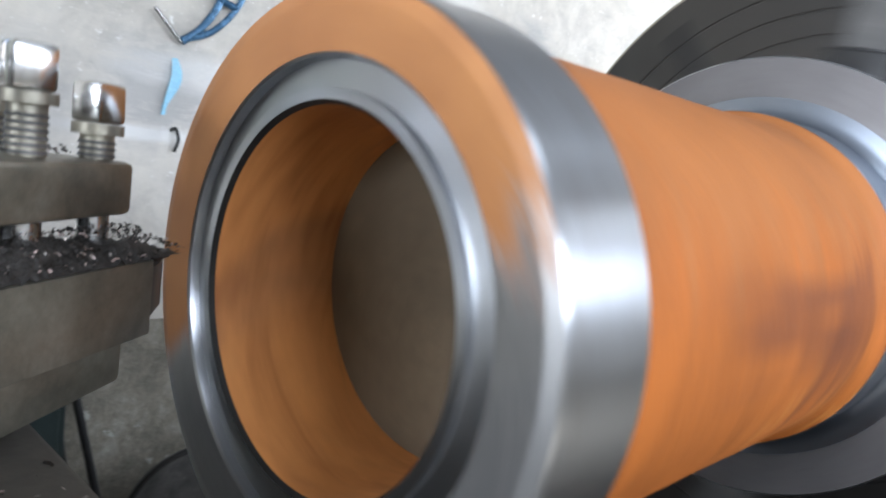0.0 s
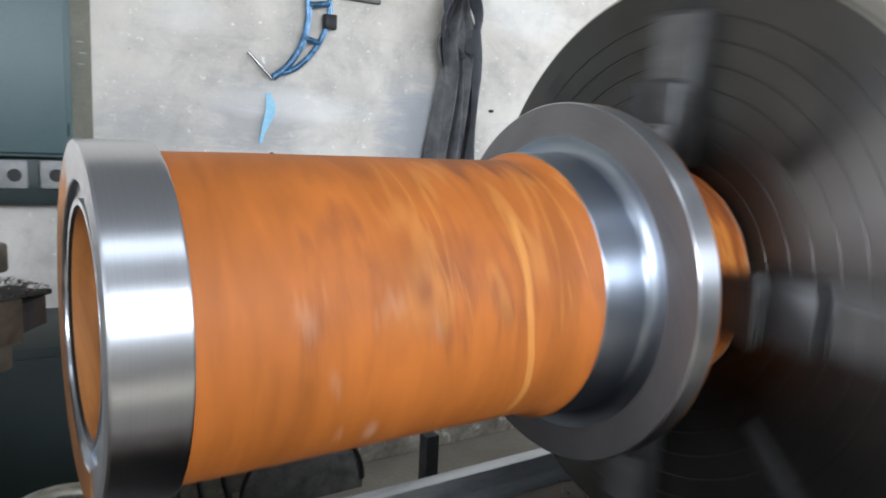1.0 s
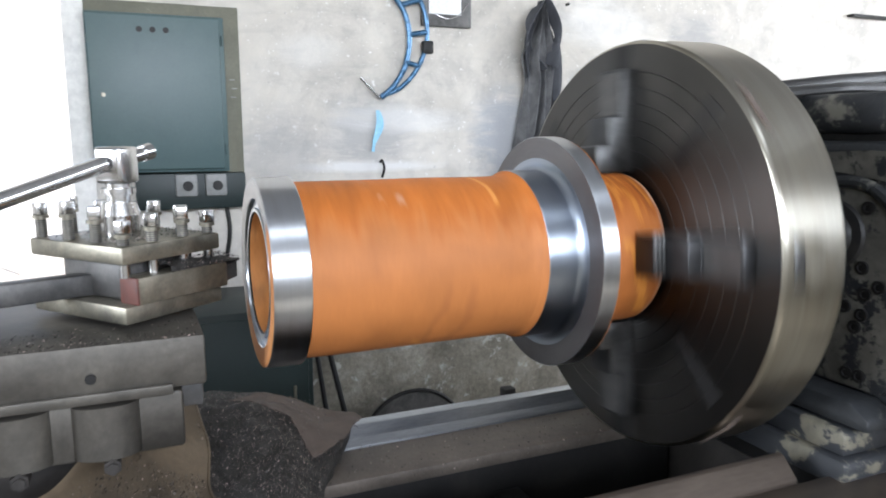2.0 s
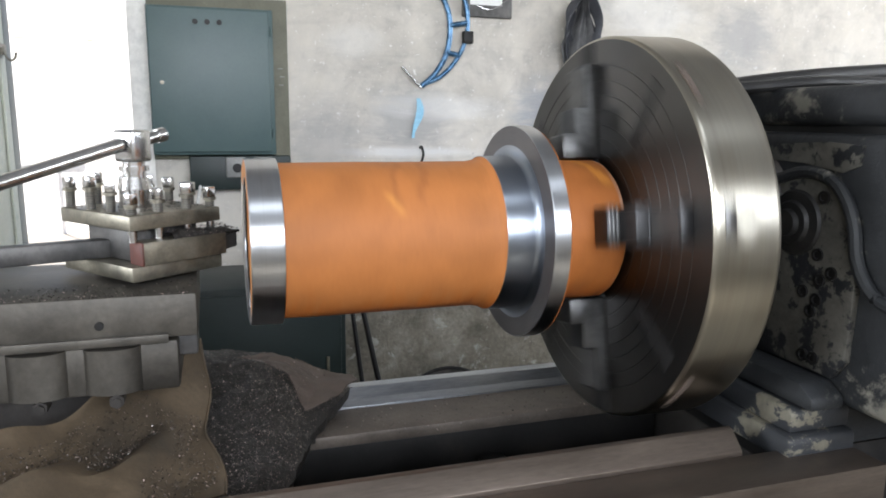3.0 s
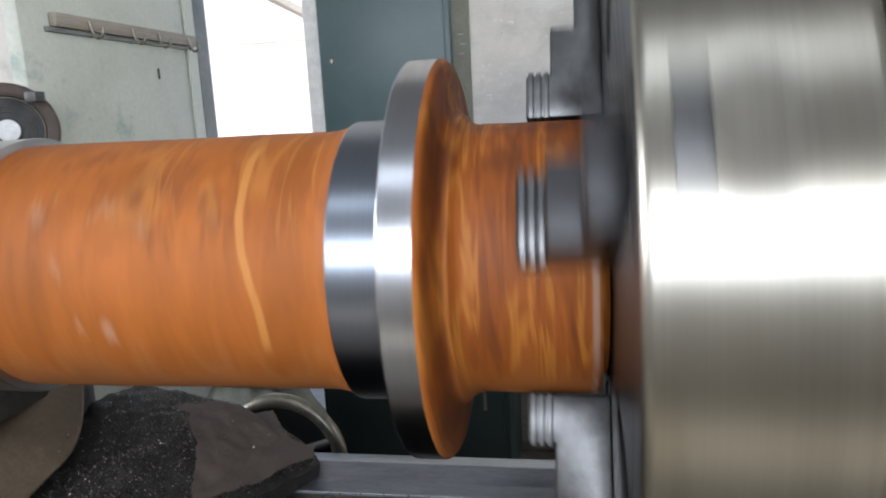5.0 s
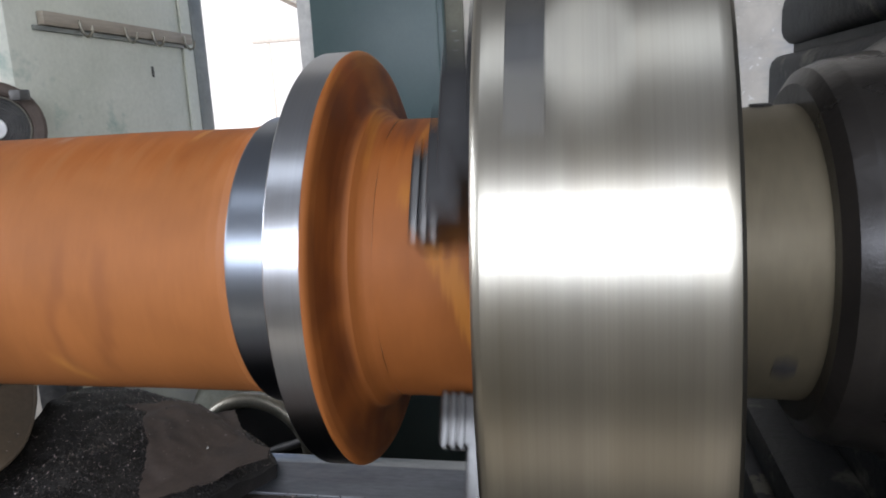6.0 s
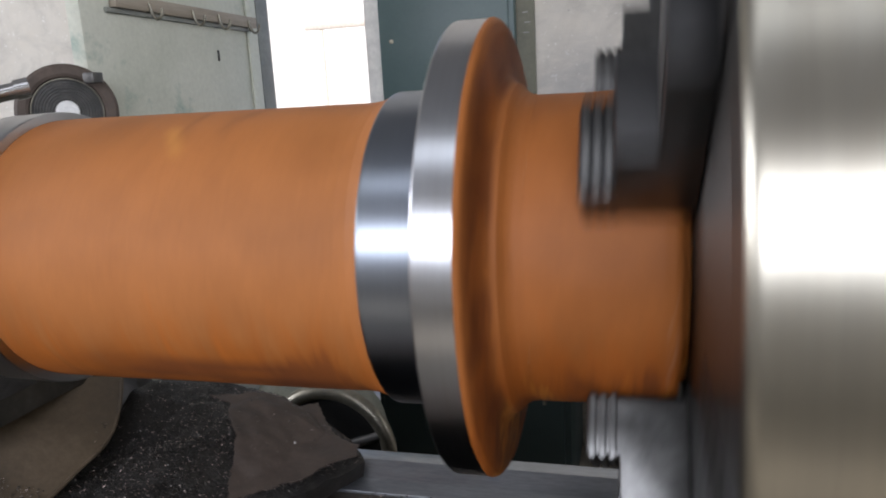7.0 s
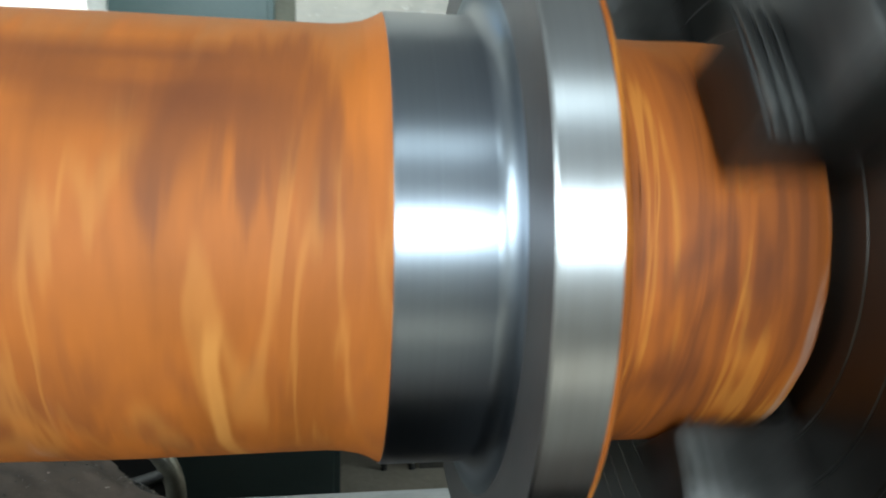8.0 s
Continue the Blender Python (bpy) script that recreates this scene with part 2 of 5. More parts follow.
    out = mixed(n, l, 0.35, out, g.outputs[0], "MULTIPLY")
    l.new(out, p.inputs["Base Color"])
    p.inputs["Roughness"].default_value = 0.60
    p.inputs["Specular IOR Level"].default_value = 0.35
    bump(n, l, grain, 0.25, 0.002, p)
    return m


def half_rusted(name):
    """The end face: bare turned steel on one side, rust left on the other."""
    m, n, l, p = nodes_of(name)
    co = n.new("ShaderNodeTexCoord").outputs["Object"]
    x, s = round_pipe(n, l, co)
    ragged = noise_node(n, l, co, 16, 6, 0.65, 0.6).outputs["Fac"]
    grain = noise_node(n, l, co, 120, 4, 0.7).outputs["Fac"]
    ss = calc(n, l, "ADD", s, times(n, l, calc(n, l, "SUBTRACT", ragged, 0.5), 70.0))
    bare = within(n, l, ss, turn_of(238), 80, 14)
    rust = ramp(n, ((0.3, (0.34, 0.135, 0.045)), (0.7, (0.52, 0.23, 0.075))))
    l.new(ragged, rust.inputs[0])
    steel = ramp(n, ((0.3, (0.36, 0.36, 0.36)), (0.7, (0.47, 0.465, 0.46))))
    l.new(grain, steel.inputs[0])
    l.new(mixed(n, l, bare, rust.outputs[0], steel.outputs[0]), p.inputs["Base Color"])
    l.new(times(n, l, bare, 0.9), p.inputs["Metallic"])
    l.new(calc(n, l, "SUBTRACT", 0.60, times(n, l, bare, 0.22)), p.inputs["Roughness"])
    bump(n, l, grain, 0.08, 0.001, p)
    return m


M_RUST = stained_pipe("orange_rust", (0.405, 0.146, 0.039), (0.400, 0.117, 0.017), (0.145, 0.045, 0.019), (0.62, 0.265, 0.06))
M_RUST_DEEP = stained_pipe("deep_orange_rust", (0.395, 0.130, 0.029), (0.40, 0.110, 0.015), (0.14, 0.040, 0.014), (0.62, 0.25, 0.04), True)
M_RAW_FACE = half_rusted("half_rusted_steel")
M_RUST_BORE = rust_skin("bore_rust", (0.31, 0.145, 0.062), (0.56, 0.235, 0.070), (0.60, 0.32, 0.13), (0.5, 0.24, 0.08), 0.7)
# Bore floor scale, darkened in its colour for the shade deep in the bore.
M_BORE_FLOOR = worn("shaded_bore_scale", ((0.3, (0.085, 0.062, 0.036)), (0.7, (0.15, 0.11, 0.065))), 7, 90, (0.6, 0.8), 0.0, 0.15, 0.001)
M_TURNED = turned_steel("turned_steel", (0.54, 0.56, 0.59), 0.31, (0.36, 0.35, 0.35), 0.5)
M_COLLAR = turned_steel("turned_collar_steel", (0.32, 0.355, 0.41), 0.36, (0.30, 0.34, 0.37), 0.4)
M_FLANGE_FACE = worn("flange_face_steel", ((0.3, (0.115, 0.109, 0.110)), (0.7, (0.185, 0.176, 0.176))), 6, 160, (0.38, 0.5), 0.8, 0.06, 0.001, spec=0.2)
M_CHUCK_RIM = turned_steel("chuck_rim_steel", (0.40, 0.38, 0.325), 0.30, (0.29, 0.255, 0.19), 0.6, 0.30, 0.025)
M_CHUCK_FACE = turned_steel("chuck_face_steel", (0.072, 0.068, 0.064), 0.40, (0.042, 0.039, 0.037), 0.8, 0.0, 0.05, 0.35)
M_JAW = worn("dark_jaw_steel", ((0.3, (0.026, 0.026, 0.027)), (0.7, (0.075, 0.075, 0.076))), 14, 120, (0.32, 0.5), 0.7, 0.1, 0.001)
M_JAW_SIDE = worn("ground_jaw_steel", ((0.3, (0.075, 0.075, 0.074)), (0.7, (0.19, 0.19, 0.187))), 14, 120, (0.25, 0.42), 0.9, 0.1, 0.001)
M_SPINDLE = worn("oily_spindle_steel", ((0.3, (0.15, 0.125, 0.080)), (0.7, (0.25, 0.212, 0.140))), 8, 120, (0.45, 0.6), 0.5, 0.08, 0.001)
M_TOOL = worn("worn_tool_steel", ((0.3, (0.135, 0.128, 0.106)), (0.55, (0.265, 0.246, 0.195)), (0.75, (0.38, 0.357, 0.29))), 16, 150, (0.3, 0.52), 0.8, 0.12, 0.001)
M_TOOL_DARK = worn("blackened_tool_steel", ((0.3, (0.05, 0.05, 0.05)), (0.7, (0.14, 0.135, 0.13))), 16, 150, (0.35, 0.6), 0.6, 0.15, 0.001)
M_CHROME = worn("polished_handle_steel", ((0.3, (0.55, 0.55, 0.55)), (0.7, (0.72, 0.72, 0.72))), 10, 140, (0.12, 0.28), 1.0, 0.04, 0.0005)
M_SLIDE = worn("grey_slide_casting", ((0.3, (0.044, 0.040, 0.034)), (0.7, (0.125, 0.114, 0.096))), 9, 90, (0.4, 0.62), 0.5, 0.15, 0.002)
M_LEDGE = worn("brown_oily_ledge", ((0.3, (0.07, 0.058, 0.048)), (0.7, (0.16, 0.135, 0.112))), 9, 110, (0.45, 0.7), 0.3, 0.3, 0.002)
M_BED = worn("bed_iron", ((0.3, (0.025, 0.023, 0.021)), (0.6, (0.055, 0.049, 0.044)), (0.8, (0.10, 0.088, 0.076))), 10, 120, (0.4, 0.7), 0.35, 0.25, 0.002)
M_WAY = worn("rubbed_way_steel", ((0.3, (0.29, 0.31, 0.335)), (0.7, (0.52, 0.545, 0.575))), 6, 140, (0.25, 0.42), 0.9, 0.06, 0.001, stretch=(0.3, 2, 2))
M_WAY_BROWN = worn("oiled_way_steel", ((0.3, (0.09, 0.072, 0.058)), (0.7, (0.19, 0.155, 0.128))), 6, 140, (0.32, 0.5), 0.7, 0.08, 0.001, stretch=(0.3, 2, 2))
M_HEAD = worn("flaked_black_paint", ((0.3, (0.008, 0.009, 0.010)), (0.7, (0.026, 0.028, 0.030))), 6, 60, (0.42, 0.7), 0.0, 0.5, 0.004, spots=((0.15, 0.143, 0.12), 8.5, 0.56, 0.64), spec=0.35)
M_HEAD_PLATE = worn("bared_gear_cover", ((0.3, (0.042, 0.040, 0.035)), (0.7, (0.13, 0.124, 0.105))), 8, 70, (0.5, 0.75), 0.1, 0.5, 0.004, spots=((0.012, 0.013, 0.015), 15, 0.51, 0.55), spec=0.35)
M_FOOT = worn("flaked_cream_paint", ((0.3, (0.085, 0.078, 0.058)), (0.7, (0.20, 0.184, 0.138))), 9, 90, (0.5, 0.75), 0.0, 0.3, 0.002, spots=((0.02, 0.022, 0.025), 11, 0.42, 0.445))
# Also gives the shade inside the bed and at the bore's edge its colour.
M_BLACK = worn("black_rubber_oil_and_shade", ((0.3, (0.006, 0.006, 0.0062)), (0.55, (0.014, 0.0135, 0.013)), (0.75, (0.032, 0.029, 0.026))), 7, 60, (0.35, 0.62), 0.0, 0.3, 0.002, spec=0.3)


def plaster_wall(name, marks):
    """Trowelled plaster with specks, pits and a few smears, each mark (x, z, half width, half height, colour, strength)."""
    m, n, l, p = nodes_of(name)
    co = n.new("ShaderNodeTexCoord").outputs["Object"]
    broad = noise_node(n, l, co, 1.6, 8, 0.62, 0.6)
    patch = noise_node(n, l, co, 7, 7, 0.65, 0.3)
    grain = noise_node(n, l, co, 90, 5, 0.7)
    col = ramp(n, ((0.28, (0.42, 0.395, 0.355)), (0.48, (0.56, 0.528, 0.475)), (0.72, (0.63, 0.60, 0.55))))
    l.new(broad.outputs["Fac"], col.inputs[0])
    pr = ramp(n, ((0.34, (0.78, 0.78, 0.79)), (0.5, (1, 1, 1)), (0.68, (1.1, 1.09, 1.07))))
    l.new(patch.outputs["Fac"], pr.inputs[0])
    out = mixed(n, l, 0.8, col.outputs[0], pr.outputs[0], "MULTIPLY")
    speck = noise_node(n, l, co, 26, 4, 0.6, 0.2)
    sc = ramp(n, ((0.66, (0, 0, 0)), (0.70, (0.8, 0.8, 0.8))))
    l.new(speck.outputs["Fac"], sc.inputs[0])
    out = mixed(n, l, sc.outputs[0], out, (0.76, 0.75, 0.73))
    fleck = noise_node(n, l, co, 75, 3, 0.6, 0.1)
    fc = ramp(n, ((0.67, (0, 0, 0)), (0.70, (0.75, 0.75, 0.75))))
    l.new(fleck.outputs["Fac"], fc.inputs[0])
    out = mixed(n, l, fc.outputs[0], out, (0.78, 0.77, 0.75))
    smear = noise_node(n, l, co, 3.0, 6, 0.65, 0.5, (0.8, 1, 3.5))
    sm = ramp(n, ((0.32, (0.72, 0.73, 0.75)), (0.46, (1, 1, 1))))
    l.new(smear.outputs["Fac"], sm.inputs[0])
    out = mixed(n, l, 0.4, out, sm.outputs[0], "MULTIPLY")
    pit = ramp(n, ((0.25, (0.7, 0.7, 0.7)), (0.30, (0, 0, 0))))
    l.new(speck.outputs["Fac"], pit.inputs[0])
    out = mixed(n, l, pit.outputs[0], out, (0.30, 0.29, 0.28))
    rub = noise_node(n, l, co, 9, 7, 0.7, 0.6, (0.7, 1, 2.6))
    for x, z, hw, hh, color, strength in marks:
        mp = n.new("ShaderNodeMapping")
        mp.vector_type = "TEXTURE"
        mp.inputs["Location"].default_value, mp.inputs["Scale"].default_value = (x, YW, z), (hw, 1.0, hh)
        l.new(co, mp.inputs["Vector"])
        ball = n.new("ShaderNodeTexGradient")
        ball.gradient_type = "SPHERICAL"
        l.new(mp.outputs[0], ball.inputs["Vector"])
        add = n.new("ShaderNodeMath")
        add.operation = "MULTIPLY"
        l.new(ball.outputs["Fac"], add.inputs[0])
        l.new(rub.outputs["Fac"], add.inputs[1])
        cut = ramp(n, ((0.13, (0, 0, 0)), (0.34, (strength,) * 3)))
        l.new(add.outputs[0], cut.inputs[0])
        out = mixed(n, l, cut.outputs[0], out, color)
    l.new(out, p.inputs["Base Color"])
    p.inputs["Roughness"].default_value = 0.86
    p.inputs["Specular IOR Level"].default_value = 0.3
    h = mixed(n, l, 0.5, patch.outputs["Fac"], grain.outputs["Fac"])
    bump(n, l, h, 0.45, 0.006, p)
    return m


WHITE, GREY_BLUE, SMOKE = (0.76, 0.76, 0.75), (0.33, 0.345, 0.37), (0.34, 0.335, 0.33)
M_WALL = plaster_wall("grey_plaster", (
    (0.86, Z0 + 0.20, 0.34, 0.30, SMOKE, 0.75), (1.02, Z0 + 0.265, 0.50, 0.10, WHITE, 0.4), (0.85, Z0 + 0.055, 0.55, 0.045, WHITE, 0.65),
    (1.55, Z0 + 0.18, 0.30, 0.40, GREY_BLUE, 0.8), (0.45, Z0 + 0.10, 0.30, 0.35, SMOKE, 0.5), (2.1, Z0 + 0.75, 0.5, 0.20, WHITE, 0.3),
    (2.7, Z0 + 0.65, 0.35, 0.30, SMOKE, 0.7), (0.6, Z0 + 0.55, 0.25, 0.12, WHITE, 0.2)))
M_DADO = worn("grimy_plaster", ((0.28, (0.125, 0.112, 0.088)), (0.5, (0.25, 0.228, 0.185)), (0.75, (0.42, 0.39, 0.33))), 6, 45, (0.75, 0.95), 0.0, 0.6, 0.008, spots=((0.47, 0.46, 0.42), 12, 0.58, 0.64), fine_amount=0.55)
M_CONCRETE = worn("oily_concrete", ((0.3, (0.125, 0.11, 0.086)), (0.7, (0.225, 0.203, 0.162))), 2.5, 50, (0.6, 0.9), 0.0, 0.4, 0.004)
M_CEIL = worn("dusty_roof_sheet", ((0.3, (0.17, 0.17, 0.175)), (0.7, (0.27, 0.27, 0.27))), 2, 30, (0.6, 0.8), 0.0, 0.2, 0.004)
M_GREEN = worn("blue_green_enamel", ((0.3, (0.052, 0.088, 0.090)), (0.7, (0.072, 0.112, 0.112))), 3, 90, (0.35, 0.5), 0.0, 0.05, 0.001, fine_amount=0.15)
M_GREEN_DARK = worn("dark_green_enamel", ((0.3, (0.007, 0.015, 0.014)), (0.7, (0.015, 0.026, 0.025))), 3, 90, (0.35, 0.6), 0.0, 0.08, 0.001)
M_OLIVE = worn("olive_panel_paint", ((0.3, (0.10, 0.10, 0.07)), (0.7, (0.16, 0.155, 0.115))), 6, 90, (0.5, 0.7), 0.0, 0.1, 0.001, spots=((0.30, 0.28, 0.2), 25, 0.66, 0.7))
M_DOOR = worn("chalky_green_door_paint", ((0.3, (0.42, 0.44, 0.36)), (0.55, (0.52, 0.53, 0.45)), (0.75, (0.56, 0.57, 0.49))), 2.5, 60, (0.6, 0.8), 0.0, 0.12, 0.002, spots=((0.27, 0.34, 0.29), 6, 0.58, 0.72), fine_amount=0.2)
M_DOOR_TRIM = worn("grey_jamb_and_shadow_paint", ((0.3, (0.12, 0.13, 0.12)), (0.7, (0.24, 0.25, 0.22))), 5, 70, (0.5, 0.7), 0.0, 0.15, 0.002)
M_WOOD = worn("dusty_wood", ((0.3, (0.26, 0.22, 0.17)), (0.7, (0.40, 0.36, 0.29))), 6, 70, (0.65, 0.85), 0.0, 0.3, 0.002, stretch=(1, 0.2, 3))
M_BLUE = worn("blue_hammer_paint", ((0.3, (0.030, 0.085, 0.16)), (0.7, (0.075, 0.17, 0.29))), 20, 160, (0.2, 0.34), 0.45, 0.1, 0.001)
M_PALE_BLUE = worn("pale_blue_cloth_tape", ((0.3, (0.24, 0.50, 0.68)), (0.7, (0.36, 0.62, 0.78))), 14, 120, (0.6, 0.8), 0.0, 0.15, 0.001)
M_PAPER = worn("white_paper", ((0.3, (0.66, 0.66, 0.64)), (0.7, (0.78, 0.78, 0.77))), 6, 90, (0.7, 0.85), 0.0, 0.03, 0.001)
M_COAT = worn("grey_work_cloth", ((0.35, (0.05, 0.05, 0.054)), (0.65, (0.15, 0.15, 0.152))), 9, 220, (0.8, 0.95), 0.0, 0.3, 0.001)
M_COAT_DARK = worn("dark_work_cloth", ((0.3, (0.025, 0.027, 0.032)), (0.7, (0.06, 0.062, 0.07))), 7, 220, (0.8, 0.95), 0.0, 0.3, 0.001)
M_LEATHER = worn("brown_oily_canvas", ((0.3, (0.045, 0.034, 0.022)), (0.55, (0.098, 0.071, 0.043)), (0.75, (0.165, 0.122, 0.077))), 7, 150, (0.55, 0.8), 0.0, 0.35, 0.0015)
M_SACK = worn("pale_sackcloth", ((0.3, (0.20, 0.205, 0.165)), (0.7, (0.36, 0.365, 0.30))), 7, 160, (0.8, 0.95), 0.0, 0.35, 0.002)
M_CARD = worn("brown_cardboard", ((0.3, (0.055, 0.040, 0.032)), (0.7, (0.11, 0.083, 0.066))), 9, 140, (0.6, 0.85), 0.0, 0.25, 0.001)
M_SWARF_BED = worn("packed_swarf", ((0.3, (0.020, 0.0185, 0.017)), (0.6, (0.05, 0.046, 0.042)), (0.8, (0.10, 0.092, 0.083))), 30, 260, (0.35, 0.65), 0.5, 0.8, 0.004)


def swarf_metal(name):
    """Loose chips: most dark and oily, a few bright enough to glint."""
    m, n, l, p = nodes_of(name)
    each = n.new("ShaderNodeNewGeometry").outputs["Random Per Island"]
    col = ramp(n, ((0.0, (0.022, 0.021, 0.020)), (0.62, (0.075, 0.068, 0.061)), (0.84, (0.24, 0.22, 0.20)), (1.0, (0.68, 0.53, 0.49))))
    l.new(each, col.inputs[0])
    l.new(col.outputs[0], p.inputs["Base Color"])
    p.inputs["Metallic"].default_value, p.inputs["Roughness"].default_value = 0.75, 0.38
    return m


M_SWARF = swarf_metal("steel_swarf")
M_OIL = worn("oily_black_casting", ((0.3, (0.014, 0.0125, 0.011)), (0.7, (0.040, 0.034, 0.029))), 6, 70, (0.18, 0.42), 0.0, 0.25, 0.002)
M_RED = worn("red_tool_paint", ((0.3, (0.06, 0.03, 0.026)), (0.7, (0.16, 0.045, 0.03))), 20, 150, (0.5, 0.7), 0.0, 0.1, 0.001)
M_OUT_WALL = worn("white_yard_wall", ((0.3, (0.70, 0.68, 0.64)), (0.7, (0.80, 0.78, 0.75))), 1.5, 30, (0.8, 0.9), 0.0, 0.1, 0.004)
M_OUT_GROUND = worn("yard_ground", ((0.3, (0.36, 0.33, 0.28)), (0.7, (0.50, 0.46, 0.40))), 1.2, 20, (0.85, 0.95), 0.0, 0.2, 0.01)
M_OUT_WOOD = worn("yard_timber", ((0.3, (0.60, 0.54, 0.46)), (0.7, (0.70, 0.64, 0.56))), 3, 40, (0.7, 0.9), 0.0, 0.2, 0.004)
M_PLASTIC = worn("grey_plastic", ((0.3, (0.19, 0.19, 0.185)), (0.7, (0.28, 0.28, 0.27))), 8, 90, (0.4, 0.6), 0.0, 0.05, 0.001)


# ---------------------------------------------------------------- mesh tools
def box(bm, x0, x1, y0, y1, z0, z1, bevel=0.0, seg=2):
    g = bmesh.ops.create_cube(bm, size=1.0)
    for v in g["verts"]:
        v.co = Vector(((x0 + x1) / 2 + v.co.x * (x1 - x0), (y0 + y1) / 2 + v.co.y * (y1 - y0), (z0 + z1) / 2 + v.co.z * (z1 - z0)))
    if bevel:
        edges = list({e for v in g["verts"] for e in v.link_edges})
        bmesh.ops.bevel(bm, geom=edges, offset=bevel, segments=seg, affect="EDGES", profile=0.5)


def boxed(x0, x1, y0, y1, z0, z1, bevel=0.0, seg=2):
    bm = bmesh.new()
    box(bm, x0, x1, y0, y1, z0, z1, bevel, seg)
    return bm


def turned(profile, seg=96, wobble=0.0, freq=1.0):
    """A solid of revolution about the x axis from (x, r) pairs."""
    full = [profile[0]]
    for (xa, ra), (xb, rb) in zip(profile, profile[1:]):
        run = math.hypot(xb - xa, rb - ra)
        if run > 0.006:
            for k in (0.0012 / run, 1 - 0.0012 / run):
                full.append((xa + (xb - xa) * k, ra + (rb - ra) * k))
        full.append((xb, rb))
    bm = bmesh.new()
    rings = []
    for x, r in full:
        if r < 1e-6:
            rings.append([bm.verts.new((x, 0, 0))])
            continue
        row = []
        for i in range(seg):
            a = 2 * math.pi * i / seg
            k = r
            if wobble:
                k += wobble * noise.noise(Vector((x * 9 * freq, math.cos(a) * 2 * freq, math.sin(a) * 2 * freq)))
            row.append(bm.verts.new((x, k * math.cos(a), k * math.sin(a))))
        rings.append(row)
    for a, b in zip(rings, rings[1:]):
        for i in range(seg):
            j = (i + 1) % seg
            if len(a) == 1 and len(b) == 1:
                continue
            if len(a) == 1:
                bm.faces.new((a[0], b[j], b[i]))
            elif len(b) == 1:
                bm.faces.new((a[i], a[j], b[0]))
            else:
                bm.faces.new((a[i], a[j], b[j], b[i]))
    bmesh.ops.recalc_face_normals(bm, faces=bm.faces)
    return bm


def rod(bm, a, b, r0, r1=None, seg=20, caps=True):
    """A round bar from a to b."""
    a, b = Vector(a), Vector(b)
    r1 = r0 if r1 is None else r1
    g = bmesh.ops.create_cone(bm, cap_ends=caps, segments=seg, radius1=r0, radius2=r1, depth=(b - a).length)
    m = Matrix.Translation((a + b) / 2) @ (b - a).to_track_quat("Z", "Y").to_matrix().to_4x4()
    bmesh.ops.transform(bm, matrix=m, verts=g["verts"])


def rods(*items, seg=20):
    bm = bmesh.new()
    for it in items:
        rod(bm, *it, seg=seg)
    return bm


def tube(points, r, seg=12, flat=1.0):
    """A bent round bar through the points; flat squeezes it along y."""
    bm = bmesh.new()
    pts = [Vector(p) for p in points]
    rings = []
    for i, p in enumerate(pts):
        d = (pts[min(i + 1, len(pts) - 1)] - pts[max(i - 1, 0)]).normalized()
        up = Vector((0, 1, 0)) if abs(d.y) < 0.9 else Vector((1, 0, 0))
        s = d.cross(up).normalized()
        u = s.cross(d).normalized()
        k = r[i] if isinstance(r, (list, tuple)) else r
        rings.append([bm.verts.new(p + s * k * math.cos(2 * math.pi * j / seg) + u * k * flat * math.sin(2 * math.pi * j / seg)) for j in range(seg)])
    for a, b in zip(rings, rings[1:]):
        for j in range(seg):
            bm.faces.new((a[j], a[(j + 1) % seg], b[(j + 1) % seg], b[j]))
    bm.faces.new(rings[0][::-1]), bm.faces.new(rings[-1])
    bmesh.ops.recalc_face_normals(bm, faces=bm.faces)
    return bm


def spline(points, n=8):
    """A smooth run through a few points."""
    p = [Vector(q) for q in points]
    p = [2 * p[0] - p[1]] + p + [2 * p[-1] - p[-2]]
    out = []
    for a, b, c, d in zip(p, p[1:], p[2:], p[3:]):
        for i in range(n):
            t = i / n
            out.append(0.5 * (2 * b + (c - a) * t + (2 * a - 5 * b + 4 * c - d) * t * t + (3 * b - a - 3 * c + d) * t ** 3))
    return out + [p[-2]]


def sheet(fn, nu, nv, thick):
    """A thin sheet of that thickness from fn(u, v) -> point, u and v from 0 to 1."""
    bm = bmesh.new()
    g = [[bm.verts.new(fn(i / nu, j / nv)) for j in range(nv + 1)] for i in range(nu + 1)]
    for i in range(nu):
        for j in range(nv):
            bm.faces.new((g[i][j], g[i + 1][j], g[i + 1][j + 1], g[i][j + 1]))
    bm.normal_update()
    h = [[bm.verts.new(v.co - v.normal * thick) for v in row] for row in g]
    for i in range(nu):
        for j in range(nv):
            bm.faces.new((h[i][j], h[i][j + 1], h[i + 1][j + 1], h[i + 1][j]))
    rim = [(i, 0) for i in range(nu)] + [(nu, j) for j in range(nv)] + [(i, nv) for i in range(nu, 0, -1)] + [(0, j) for j in range(nv, 0, -1)]
    for (a, b), (c, d) in zip(rim, rim[1:] + rim[:1]):
        bm.faces.new((g[a][b], h[a][b], h[c][d], g[c][d]))
    bmesh.ops.recalc_face_normals(bm, faces=bm.faces)
    return bm


